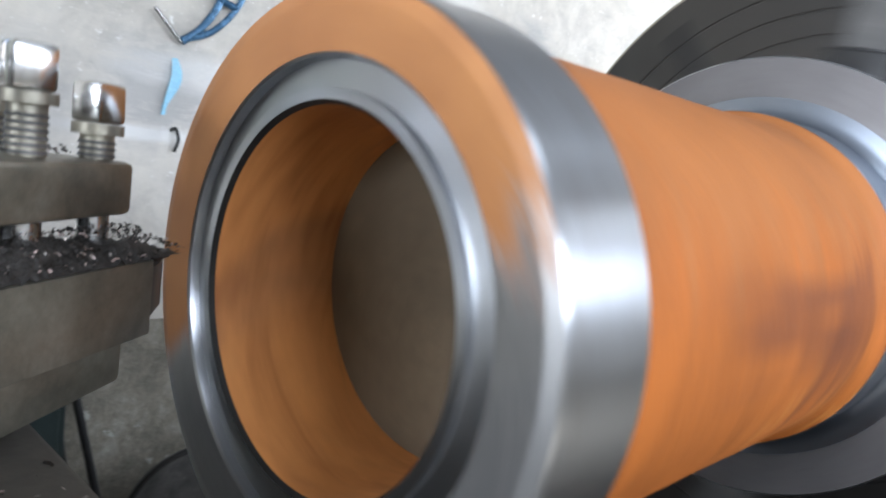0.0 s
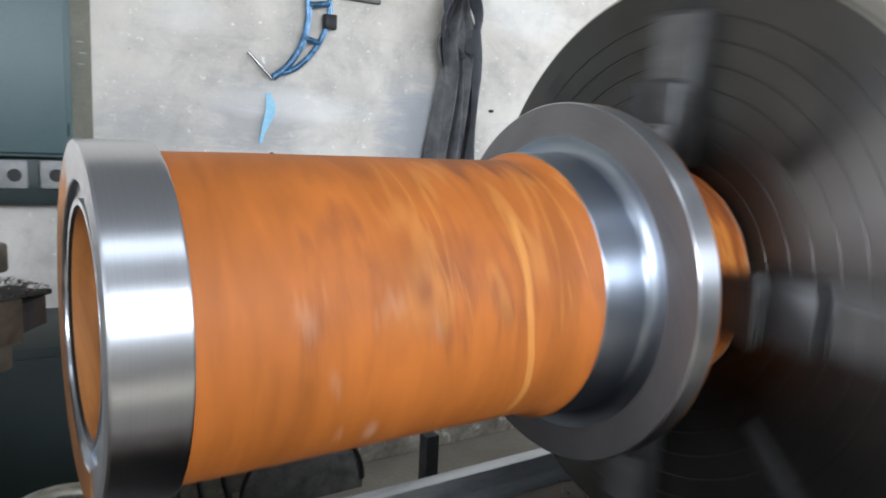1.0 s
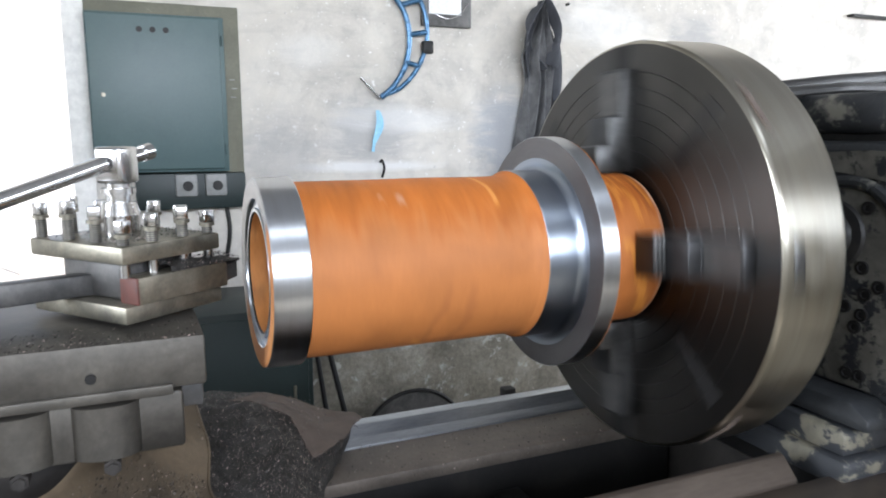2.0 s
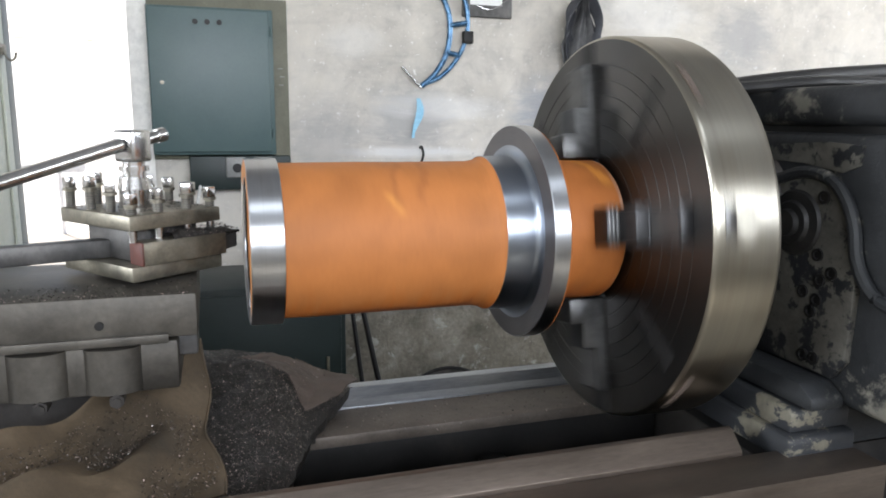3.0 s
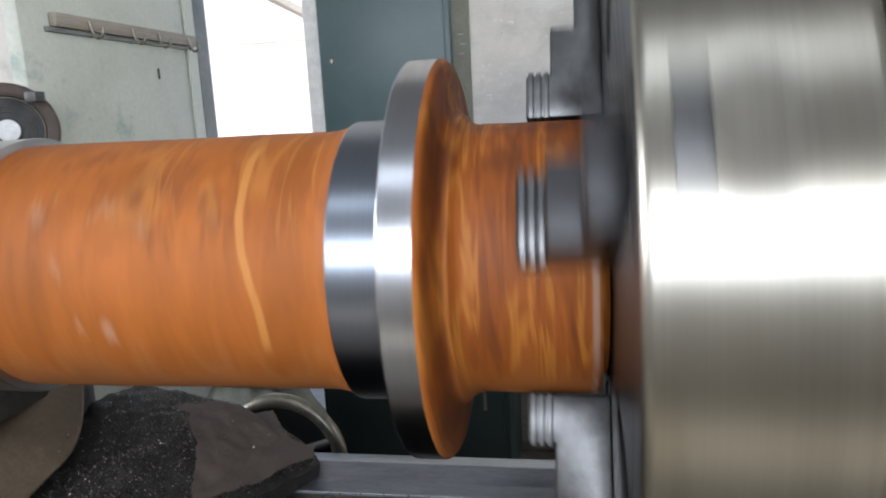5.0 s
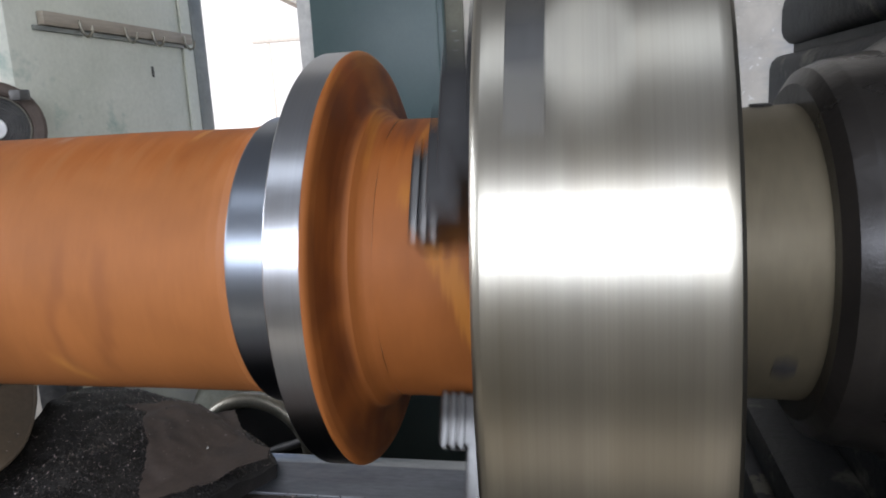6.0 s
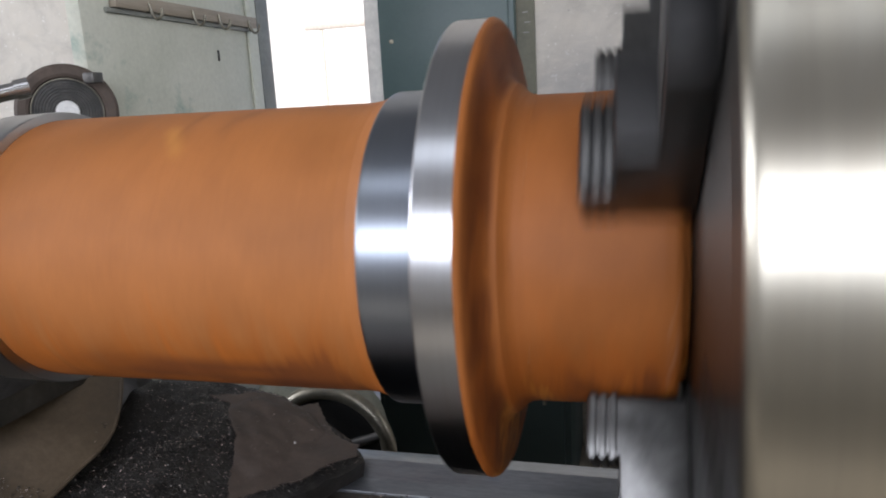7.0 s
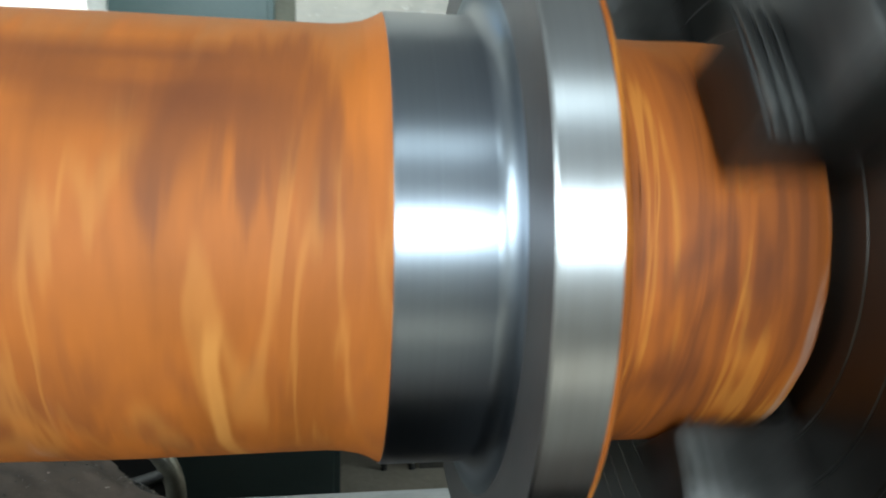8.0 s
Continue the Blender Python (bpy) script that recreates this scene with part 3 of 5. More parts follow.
def prism(outline, axis, lo, hi, bevel=0.0):
    """An outline of (a, b) pairs pushed along the axis from lo to hi; axis x: (y, z), y: (x, z), z: (x, y)."""
    bm = bmesh.new()

    def at(a, b, k):
        return {"x": (k, a, b), "y": (a, k, b), "z": (a, b, k)}[axis]
    lower = [bm.verts.new(at(a, b, lo)) for a, b in outline]
    upper = [bm.verts.new(at(a, b, hi)) for a, b in outline]
    n = len(outline)
    bm.faces.new(lower), bm.faces.new(upper[::-1])
    for i in range(n):
        bm.faces.new((lower[i], upper[i], upper[(i + 1) % n], lower[(i + 1) % n]))
    bmesh.ops.recalc_face_normals(bm, faces=bm.faces)
    if bevel:
        bmesh.ops.bevel(bm, geom=bm.edges[:], offset=bevel, segments=2, affect="EDGES", profile=0.5)
    return bm


def mesh_of(name, bm, material, smooth=True):
    me = bpy.data.meshes.new(name)
    bm.normal_update()
    if smooth:
        for f in bm.faces:
            f.smooth = True
        for e in bm.edges:
            if len(e.link_faces) == 2 and e.calc_face_angle(0) > radians(32):
                e.smooth = False
    bm.to_mesh(me)
    bm.free()
    me.materials.append(material)
    return me


def part(name, bm, material, parent, label=""):
    ob = new(name, mesh_of(name, bm, material))
    ob.parent = parent
    return tagged(ob, label)


def thing(name, origin, label, category, group=""):
    """An Empty at a thing's base; its parts are built in its own space."""
    ob = new(name)
    ob.empty_display_size = 0.05
    ob.location = origin
    return tagged(ob, label, category, group)


def solo(name, bm, material, origin, label, category, kind="", group=""):
    ob = new(name, mesh_of(name, bm, material))
    ob.location = origin
    return tagged(ob, label, category, group, kind)


def setting(name, bm, material, label, category=""):
    return tagged(new(name, mesh_of(name, bm, material)), label, category or "structure", "", "structure")


# ---------------------------------------------------------------- the workshop shell
DX0, DX1 = -0.815, -0.355      # doorway in the back wall
DZ = 2.35
setting("ground", boxed(-60, 60, YW + 0.11, 90, -0.25, -0.05), M_OUT_GROUND, "pale sunlit yard ground outside the doorway", "ground")
setting("floor", boxed(-5.2, 5.2, -4.9, YW + 0.108, -0.2, 0.0), M_CONCRETE, "dusty oil-stained concrete workshop floor", "floor")


def back_wall():
    bm = bmesh.new()
    box(bm, -5.2, DX0, YW, YW + 0.10, 0, 4.3)
    box(bm, DX1, 5.2, YW, YW + 0.10, 0, 4.3)
    box(bm, DX0, DX1, YW, YW + 0.10, DZ, 4.3)
    return bm


setting("wall_north", back_wall(), M_WALL, "worn grey plaster workshop wall with white scuffs", "wall")
setting("dado", boxed(DX1 + 0.02, 5.2, YW - 0.022, YW - 0.002, 0.0, Z0 - 0.56, 0.006), M_DADO, "grimy blotched plaster along the foot of the wall", "wall")


def pierced_x(x0, x1, y0, y1, oy0, oy1, oz0, oz1):
    bm = bmesh.new()
    box(bm, x0, x1, y0, oy0, 0, 4.3)
    box(bm, x0, x1, oy1, y1, 0, 4.3)
    box(bm, x0, x1, oy0, oy1, 0, oz0)
    box(bm, x0, x1, oy0, oy1, oz1, 4.3)
    return bm


def pierced_y(y0, y1, x0, x1, ox0, ox1, oz0, oz1):
    bm = bmesh.new()
    box(bm, x0, ox0, y0, y1, 0, 4.3)
    box(bm, ox1, x1, y0, y1, 0, 4.3)
    box(bm, ox0, ox1, y0, y1, 0, oz0)
    box(bm, ox0, ox1, y0, y1, oz1, 4.3)
    return bm


# west and east walls are unseen, their openings made up for the fill lamps
setting("wall_west", pierced_x(-5.2, -4.95, -5.0, YW, -1.9, 0.7, 1.45, 2.95), M_WALL, "unseen grey plaster wall, opening added for a fill lamp", "wall")
setting("wall_east", pierced_x(5.2, 5.45, -5.0, YW + 0.28, -1.6, 0.8, 1.7, 2.9), M_WALL, "unseen grey plaster wall, opening added for a fill lamp", "wall")
setting("wall_south", pierced_y(-4.9, -4.62, -5.2, 5.2, -2.2, 3.4, 1.98, 3.26), M_WALL, "grey plaster wall with a wide high window opening", "wall")


def roof():
    bm = bmesh.new()
    box(bm, -5.2, -1.6, -4.9, YW + 0.28, 4.3, 4.42)
    box(bm, 2.0, 5.2, -4.9, YW + 0.28, 4.3, 4.42)
    box(bm, -1.6, 2.0, -4.9, -2.55, 4.3, 4.42)
    box(bm, -1.6, 2.0, -1.65, YW + 0.28, 4.3, 4.42)
    return bm


setting("ceiling", roof(), M_CEIL, "dusty grey roof with a skylight opening", "ceiling")

# added out of view to keep the sun out; roof_daylight gives the light
setting("skylight", boxed(-1.62, 2.02, -2.57, -1.63, 4.425, 4.45), M_PAPER, "unseen opaque white sheet closing the roof opening", "skylight")

# the yard outside the doorway
setting("backdrop", boxed(-12, 8, 9.0, 9.3, -0.05, 3.2), M_OUT_WALL, "white sunlit yard wall seen through the doorway", "wall")


def yard_shelter():
    t = thing("yard_shelter", (-2.35, 7.6, -0.05), "brown timber shelter frame standing in the bright yard", "shelter")
    for x in (-0.6, 0.25, 1.1):
        part("post", boxed(x - 0.02, x + 0.02, -0.02, 0.02, 0.0, 2.3, 0.006), M_OUT_WOOD, t)
    part("beam", boxed(-0.8, 1.4, -0.03, 0.03, 2.304, 2.36, 0.006), M_OUT_WOOD, t)
    part("rafter", prism(((-1.6, 2.55), (-1.6, 2.62), (0.3, 2.50), (0.3, 2.43)), "x", 0.2, 0.28), M_OUT_WOOD, t)
    return t


yard_shelter()


# ---------------------------------------------------------------- door leaf, standing open into the room
def open_door():
    t = thing("door_1", (-0.823, YW + 0.05, 0.0), "chalky pale green door leaf standing open, with scuffed paint", "door")
    t["kind"] = "structure"
    y0, y1 = -1.02, -0.055
    part("leaf", boxed(-0.045, 0.0, y0, y1, 0.012, 2.3, 0.004), M_DOOR, t)
    part("edge_strip", boxed(0.001, 0.012, y1 - 0.075, y1 - 0.004, 0.012, 2.3, 0.003), M_DOOR, t)
    rail = part("hook_rail", boxed(0.001, 0.026, -0.90, -0.085, Z0 + 0.443, Z0 + 0.483, 0.003), M_WOOD, t, "dusty wooden coat rail")
    # grey strip in place of the shadow that the rail casts
    part("rail_shadow_strip", boxed(0.001, 0.012, -0.925, -0.095, Z0 + 0.428, Z0 + 0.442, 0.002), M_DOOR_TRIM, t)
    for y in (-0.75, -0.52, -0.36, -0.15):
        pts = spline(((0.028, y, Z0 + 0.470), (0.034, y, Z0 + 0.440), (0.048, y, Z0 + 0.420), (0.066, y, Z0 + 0.428), (0.072, y, Z0 + 0.450)), 5)
        part("hook", tube(pts, 0.0045, 8), M_TOOL, rail, "bent wire coat hook")
    part("keyhole_plate", boxed(0.001, 0.003, -0.352, -0.340, Z0 + 0.312, Z0 + 0.350, 0.001), M_BLACK, t)
    return t


open_door()


def jamb():
    bm = bmesh.new()
    box(bm, DX0 - 0.045, DX0 + 0.004, YW - 0.002, YW + 0.09, 0.0, DZ, 0.004)
    return bm


setting("door_frame", jamb(), M_DOOR_TRIM, "dark grey painted door jamb", "door frame")
setting("trim", boxed(DX1 - 0.003, DX1 + 0.075, YW - 0.012, YW - 0.001, 0.0, DZ, 0.003), M_OUT_WALL, "white-painted edge of the doorway", "trim")


# ---------------------------------------------------------------- switch cabinet on the wall
def switch_cabinet():
    t = thing("switch_cabinet", (-0.03, YW, Z0 + 0.05), "blue-green steel switch cabinet mounted on an olive wall board", "cabinet")
    part("wall_board", boxed(-0.250, 0.319, -0.022, -0.001, -0.02, 0.66, 0.004), M_OLIVE, t, "olive painted mounting board with chalk marks")
    part("body", boxed(-0.250, 0.254, -0.070, -0.0225, 0.0, 0.61, 0.005), M_GREEN, t)
    door = part("door", boxed(-0.247, 0.236, -0.086, -0.0705, 0.012, 0.603, 0.006, 3), M_GREEN, t)
    for z in (0.09, 0.52):
        part("hinge", rods(((0.245, -0.079, z - 0.02), (0.245, -0.079, z + 0.02), 0.005), seg=10), M_GREEN, t)
    for x in (-0.06, -0.012, 0.036):
        part("push_button", rods(((x, -0.0865, 0.548), (x, -0.090, 0.548), 0.011), seg=24), M_BLACK, door, "small black push button")
    part("lock", rods(((-0.2, -0.0865, 0.3), (-0.2, -0.091, 0.3), 0.008)), M_TOOL, door)
    for x, z in ((0.29, 0.30), (0.295, 0.335), (0.288, 0.37)):
        part("chalk_mark", boxed(x - 0.012, x + 0.008, -0.0232, -0.0222, z, z + 0.004), M_PLASTIC, t, "white chalk scribble")
    return t


switch_cabinet()


def junction_box():
    t = thing("junction_box", (0.05, YW, Z0 - 0.10), "green junction box with two grey sockets under the cabinet", "box")
    part("body", boxed(-0.19, 0.235, -0.075, -0.001, 0.0, 0.145, 0.006), M_GREEN_DARK, t)
    for x in (0.0, 0.115):
        s = part("socket", boxed(x - 0.042, x + 0.042, -0.095, -0.0755, 0.052, 0.142, 0.008), M_PLASTIC, t, "grey plastic socket")
        part("socket_hole", rods(((x + 0.005, -0.0952, 0.095), (x + 0.005, -0.100, 0.095), 0.02)), M_BLACK, s)
    part("conduit", tube(spline(((0.16, -0.03, 0.0), (0.165, -0.035, -0.12), (0.13, -0.04, -0.3)), 6), 0.009, 10), M_BLACK, t)
    return t


junction_box()


def floor_cabinet():
    t = thing("floor_cabinet", (0.16, YW - 0.31, 0.0), "dark green steel cabinet on the floor against the wall", "cabinet")
    part("body", boxed(-0.37, 0.28, -0.22, 0.26, 0.04, Z0 - 0.44, 0.006), M_GREEN_DARK, t)
    part("plinth", boxed(-0.35, 0.26, -0.2, 0.24, 0.0, 0.039), M_BLACK, t)
    door = part("door", boxed(-0.35, 0.26, -0.236, -0.2205, 0.06, Z0 - 0.465, 0.005), M_GREEN_DARK, t)
    part("handle", rods(((0.2, -0.262, 0.42), (0.2, -0.262, 0.52), 0.006)), M_TOOL, door)
    return t


floor_cabinet()


def leaning_bar(x, lean, r):
    t = solo("leaning_bar", rods(((0, 0, 0.0), (lean, 0.18, 0.80), r), seg=12), M_BLACK, (x, YW - 0.21, 0.0),
             "thin dark steel bar leaning against the wall", "bar", group="bars by the wall")
    return t


leaning_bar(0.60, -0.07, 0.011)
leaning_bar(0.70, -0.14, 0.013)


# ---------------------------------------------------------------- things hung on the wall
def big_micrometer():
    t = thing("micrometer", (0.886, YW - 0.03, Z0 + 0.355), "large blue micrometer frame hung on the wall", "micrometer")
    outer = spline(((0.012, 0, 0.005), (0.075, 0, 0.060), (0.130, 0, 0.150), (0.150, 0, 0.260), (0.135, 0, 0.360), (0.085, 0, 0.440), (0.01, 0, 0.49)), 8)
    inner = spline(((0.012, 0, 0.012), (0.11, 0, 0.055), (0.195, 0, 0.15), (0.235, 0, 0.27), (0.22, 0, 0.40), (0.15, 0, 0.50), (0.05, 0, 0.545)), 8)
    part("inner_bow", tube(outer, 0.013, 10, 0.75), M_BLUE, t)
    part("outer_bow", tube(inner, 0.011, 10, 0.75), M_BLUE, t)
    for a, b in (((0.128, 0, 0.165), (0.195, 0, 0.150)), ((0.148, 0, 0.285), (0.232, 0, 0.300)), ((0.110, 0, 0.41), (0.2, 0, 0.44))):
        part("web", rods((a, b, 0.012)), M_BLUE, t)
    part("grip", boxed(0.212, 0.262, -0.018, 0.018, 0.205, 0.262, 0.006), M_BLACK, t, "black heat grip")
    part("anvil", rods(((0.008, 0, 0.002), (-0.082, 0, 0.092), 0.0065)), M_CHROME, t, "bright steel measuring anvil")
    part("hanging_nail", rods(((0.03, 0.03, 0.50), (0.03, -0.02, 0.505), 0.004), seg=8), M_TOOL_DARK, t)
    return t


big_micrometer()


def wall_chart():
    t = thing("wall_chart", (1.23, YW, Z0 + 0.685), "dark framed chart board with a white paper sheet", "chart")
    part("board", boxed(-0.13, 0.12, -0.02, -0.001, 0.0, 0.30, 0.006), M_TOOL_DARK, t)
    part("paper", boxed(-0.095, 0.065, -0.0235, -0.0205, 0.055, 0.28), M_PAPER, t, "white paper sheet")
    part("wire", tube(spline(((-0.06, -0.026, 0.05), (0.0, -0.03, 0.035), (0.06, -0.026, 0.06), (0.10, -0.024, 0.11)), 6), 0.002, 6), M_CHROME, t)
    return t


wall_chart()


def blue_strip():
    bm = sheet(lambda u, v: Vector(((v - 0.5) * (0.016 + 0.022 * math.sin(math.pi * min(1, u * 1.2))) + 0.012 * math.sin(5 * u) - 0.01 * u,
                                    -0.006 - 0.008 * math.sin(3.3 * u + v), -0.185 * u)), 16, 4, 0.002)
    return solo("tape_strip", bm, M_PALE_BLUE, (0.888, YW - 0.002, Z0 + 0.306), "pale blue strip of cloth tape stuck on the wall", "tape")


blue_strip()
solo("wall_hook", tube(spline(((0, 0, 0.0), (0.0, -0.03, 0.005), (0.006, -0.04, -0.03), (-0.004, -0.035, -0.07)), 5), 0.006, 8), M_BLACK,
     (0.90, YW, Z0 + 0.075), "small black hook on the wall", "hook")
for _x, _z in ((1.88, 0.83), (1.05, 0.83), (1.93, 0.30)):
    solo("wall_nail", rods(((0, 0, 0), (0, -0.02, 0), 0.007), seg=8), M_BLACK, (_x, YW, Z0 + _z), "black nail in the plaster wall", "nail", group="nails in the wall")
solo("wall_bracket", boxed(-0.16, 0.2, -0.05, -0.001, -0.008, 0.008, 0.003), M_BLACK, (4.02, YW, Z0 + 0.895), "thin dark bracket on the wall", "bracket")


def hanging_coat():
    t = thing("work_coat", (1.70, YW, Z0 - 0.12), "grey cloth work coat hanging from a nail on the wall", "coat")
    top = 0.945

    def body(u, v):
        z = top - u * (top - 0.02)
        half = float(np.interp(u, (0, 0.10, 0.20, 0.27, 0.31, 0.40, 0.6, 1.0), (0.018, 0.034, 0.080, 0.116, 0.112, 0.084, 0.094, 0.115)))
        a = (v - 0.5) * 2
        fold = 0.055 * (0.5 - abs(math.sin(a * 4.2 + 1.1 * u))) * min(1, u * 3) + 0.016 * math.sin(a * 15 - 3 * u)
        return Vector((a * half - 0.035 * u + 0.02 * math.sin(4 * u), -0.055 - 0.03 * (1 - a * a) + fold, z))
    part("body", sheet(body, 30, 40, 0.004), M_COAT, t)

    def flap(u, v):
        a = (v - 0.5) * 2
        return Vector((-0.030 - 0.055 * math.sin(math.pi * min(1, u * 0.95)) + a * (0.030 + 0.012 * math.sin(7 * u)), -0.088 - 0.03 * math.cos(a * 2 + u * 4) - 0.012 * math.sin(11 * u + 3 * a), top - 0.02 - 0.32 * u + 0.02 * a))
    part("collar", sheet(flap, 14, 10, 0.006), M_COAT_DARK, t, "dark cloth collar")

    def sleeve(u, v):
        a = (v - 0.5) * 2
        return Vector((0.022 + 0.050 * math.sin(math.pi * min(1, u * 0.85)) + a * (0.030 + 0.010 * math.sin(8 * u)), -0.095 - 0.03 * math.cos(a * 1.7) - 0.010 * math.sin(9 * u - 2 * a), top - 0.01 - 0.30 * u - 0.02 * a))
    part("sleeve", sheet(sleeve, 14, 10, 0.006), M_COAT_DARK, t, "dark cloth sleeve")

    def drop(u, v):
        a = (v - 0.5) * 2
        return Vector((0.056 + 0.010 * math.sin(5 * u) + a * (0.022 + 0.008 * math.sin(9 * u)), -0.112 - 0.018 * math.cos(a * 1.6), top - 0.20 - 0.70 * u))
    part("lining", sheet(drop, 18, 6, 0.004), M_COAT_DARK, t, "dark lining fold")
    return t


hanging_coat()


# ---------------------------------------------------------------- the spinning workpiece
X1, X2 = 0.6796, 0.805        # chuck front and rear


def flanged_pipe():
    t = thing("flanged_pipe", (0, 0, Z0), "rusty orange flanged pipe with bright turned bands in the chuck", "pipe")
    part("bore_floor", turned(((0.086, 0.0), (0.086, 0.045), (0.087, 0.0908)), 96), M_BORE_FLOOR, t, "scaly bore floor coloured dark for the shade inside")
    part("bore", turned(((0.087, 0.0908), (0.050, 0.0910), (0.0078, 0.0910)), 96), M_RUST_BORE, t, "rusty blind bore")
    # black here paints the undercut's shadow behind the lip
    part("bore_edge", turned(((0.0078, 0.0910), (0.0050, 0.0930)), 96), M_BLACK, t, "bore bevel coloured black for the undercut's shadow")
    part("end_face", turned(((0.0050, 0.0930), (0.0048, 0.0980), (0.0085, 0.0986), (0.0090, 0.1112), (0.0040, 0.1122), (0.0030, 0.1135)), 96), M_TURNED, t, "bright turned recess round the bore")
    part("chamfer", turned(((0.0030, 0.1135), (0.0008, 0.1360), (0.0022, 0.1428)), 96), M_RAW_FACE, t, "half rusty end face")
    part("end_ring", turned(((0.0022, 0.1428), (0.0040, 0.1438), (0.0540, 0.1450), (0.0552, 0.1443), (0.0560, 0.1360)), 128), M_TURNED, t, "bright turned steel ring")
    body = [(0.0560, 0.1362)] + [(0.0600 + 0.0155 * i, 0.1366) for i in range(23)] + [(0.4100, 0.1372), (0.4210, 0.1392), (0.4290, 0.1428), (0.4322, 0.1448)]
    part("pipe_body", turned(body, 128, 0.0009), M_RUST, t, "orange rusty pipe wall")
    part("collar", turned(((0.4322, 0.1448), (0.4324, 0.1452), (0.4340, 0.1458), (0.4840, 0.1458), (0.4872, 0.1470), (0.4900, 0.1505), (0.4918, 0.1545), (0.4923, 0.1590), (0.4924, 0.1660)), 128), M_COLLAR, t, "dark bright-turned steel collar")
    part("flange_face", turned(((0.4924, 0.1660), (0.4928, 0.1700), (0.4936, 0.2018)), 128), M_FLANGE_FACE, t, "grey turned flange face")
    part("flange_rim", turned(((0.4936, 0.2018), (0.4950, 0.2030), (0.5232, 0.2030)), 128), M_TURNED, t, "bright turned flange rim")
    part("flange_back", turned(((0.5232, 0.2030), (0.5258, 0.2020), (0.5285, 0.1985), (0.5305, 0.1905), (0.5318, 0.1640), (0.5335, 0.1545), (0.5360, 0.1500), (0.5378, 0.1482),
                                (0.5420, 0.1470), (0.5470, 0.1410), (0.5520, 0.1378), (0.5600, 0.1367)), 128, 0.0012, 2), M_RUST_DEEP, t, "rough rusty back of the flange")
    neck = [(0.5600 + 0.010 * i, 0.1366) for i in range(11)] + [(0.6680, 0.1355), (0.6722, 0.1320), (0.6726, 0.1180), (0.678, 0.1150)]
    part("pipe_neck", turned(neck, 128, 0.0014, 2.5), M_RUST_DEEP, t, "scaly rusty neck of the pipe")
    return t


pipe = flanged_pipe()


def jaw_mesh():
    """One reversed step jaw, pointing along -y, its foot on x = 0."""
    steps = ((-0.138, 0.0), (-0.138, -0.077), (-0.184, -0.077), (-0.184, -0.052), (-0.236, -0.052), (-0.236, -0.026), (-0.322, -0.026), (-0.322, 0.0))
    bm = bmesh.new()
    w = 0.034
    lo = [bm.verts.new((x, y, -w)) for y, x in steps]
    hi = [bm.verts.new((x, y, w)) for y, x in steps]
    n = len(steps)
    bm.faces.new(lo), bm.faces.new(hi[::-1])
    for i in range(n):
        bm.faces.new((lo[i], hi[i], hi[(i + 1) % n], lo[(i + 1) % n]))
    bmesh.ops.recalc_face_normals(bm, faces=bm.faces)
    bmesh.ops.bevel(bm, geom=bm.edges[:], offset=0.003, segments=2, affect="EDGES", profile=0.5)
    return bm


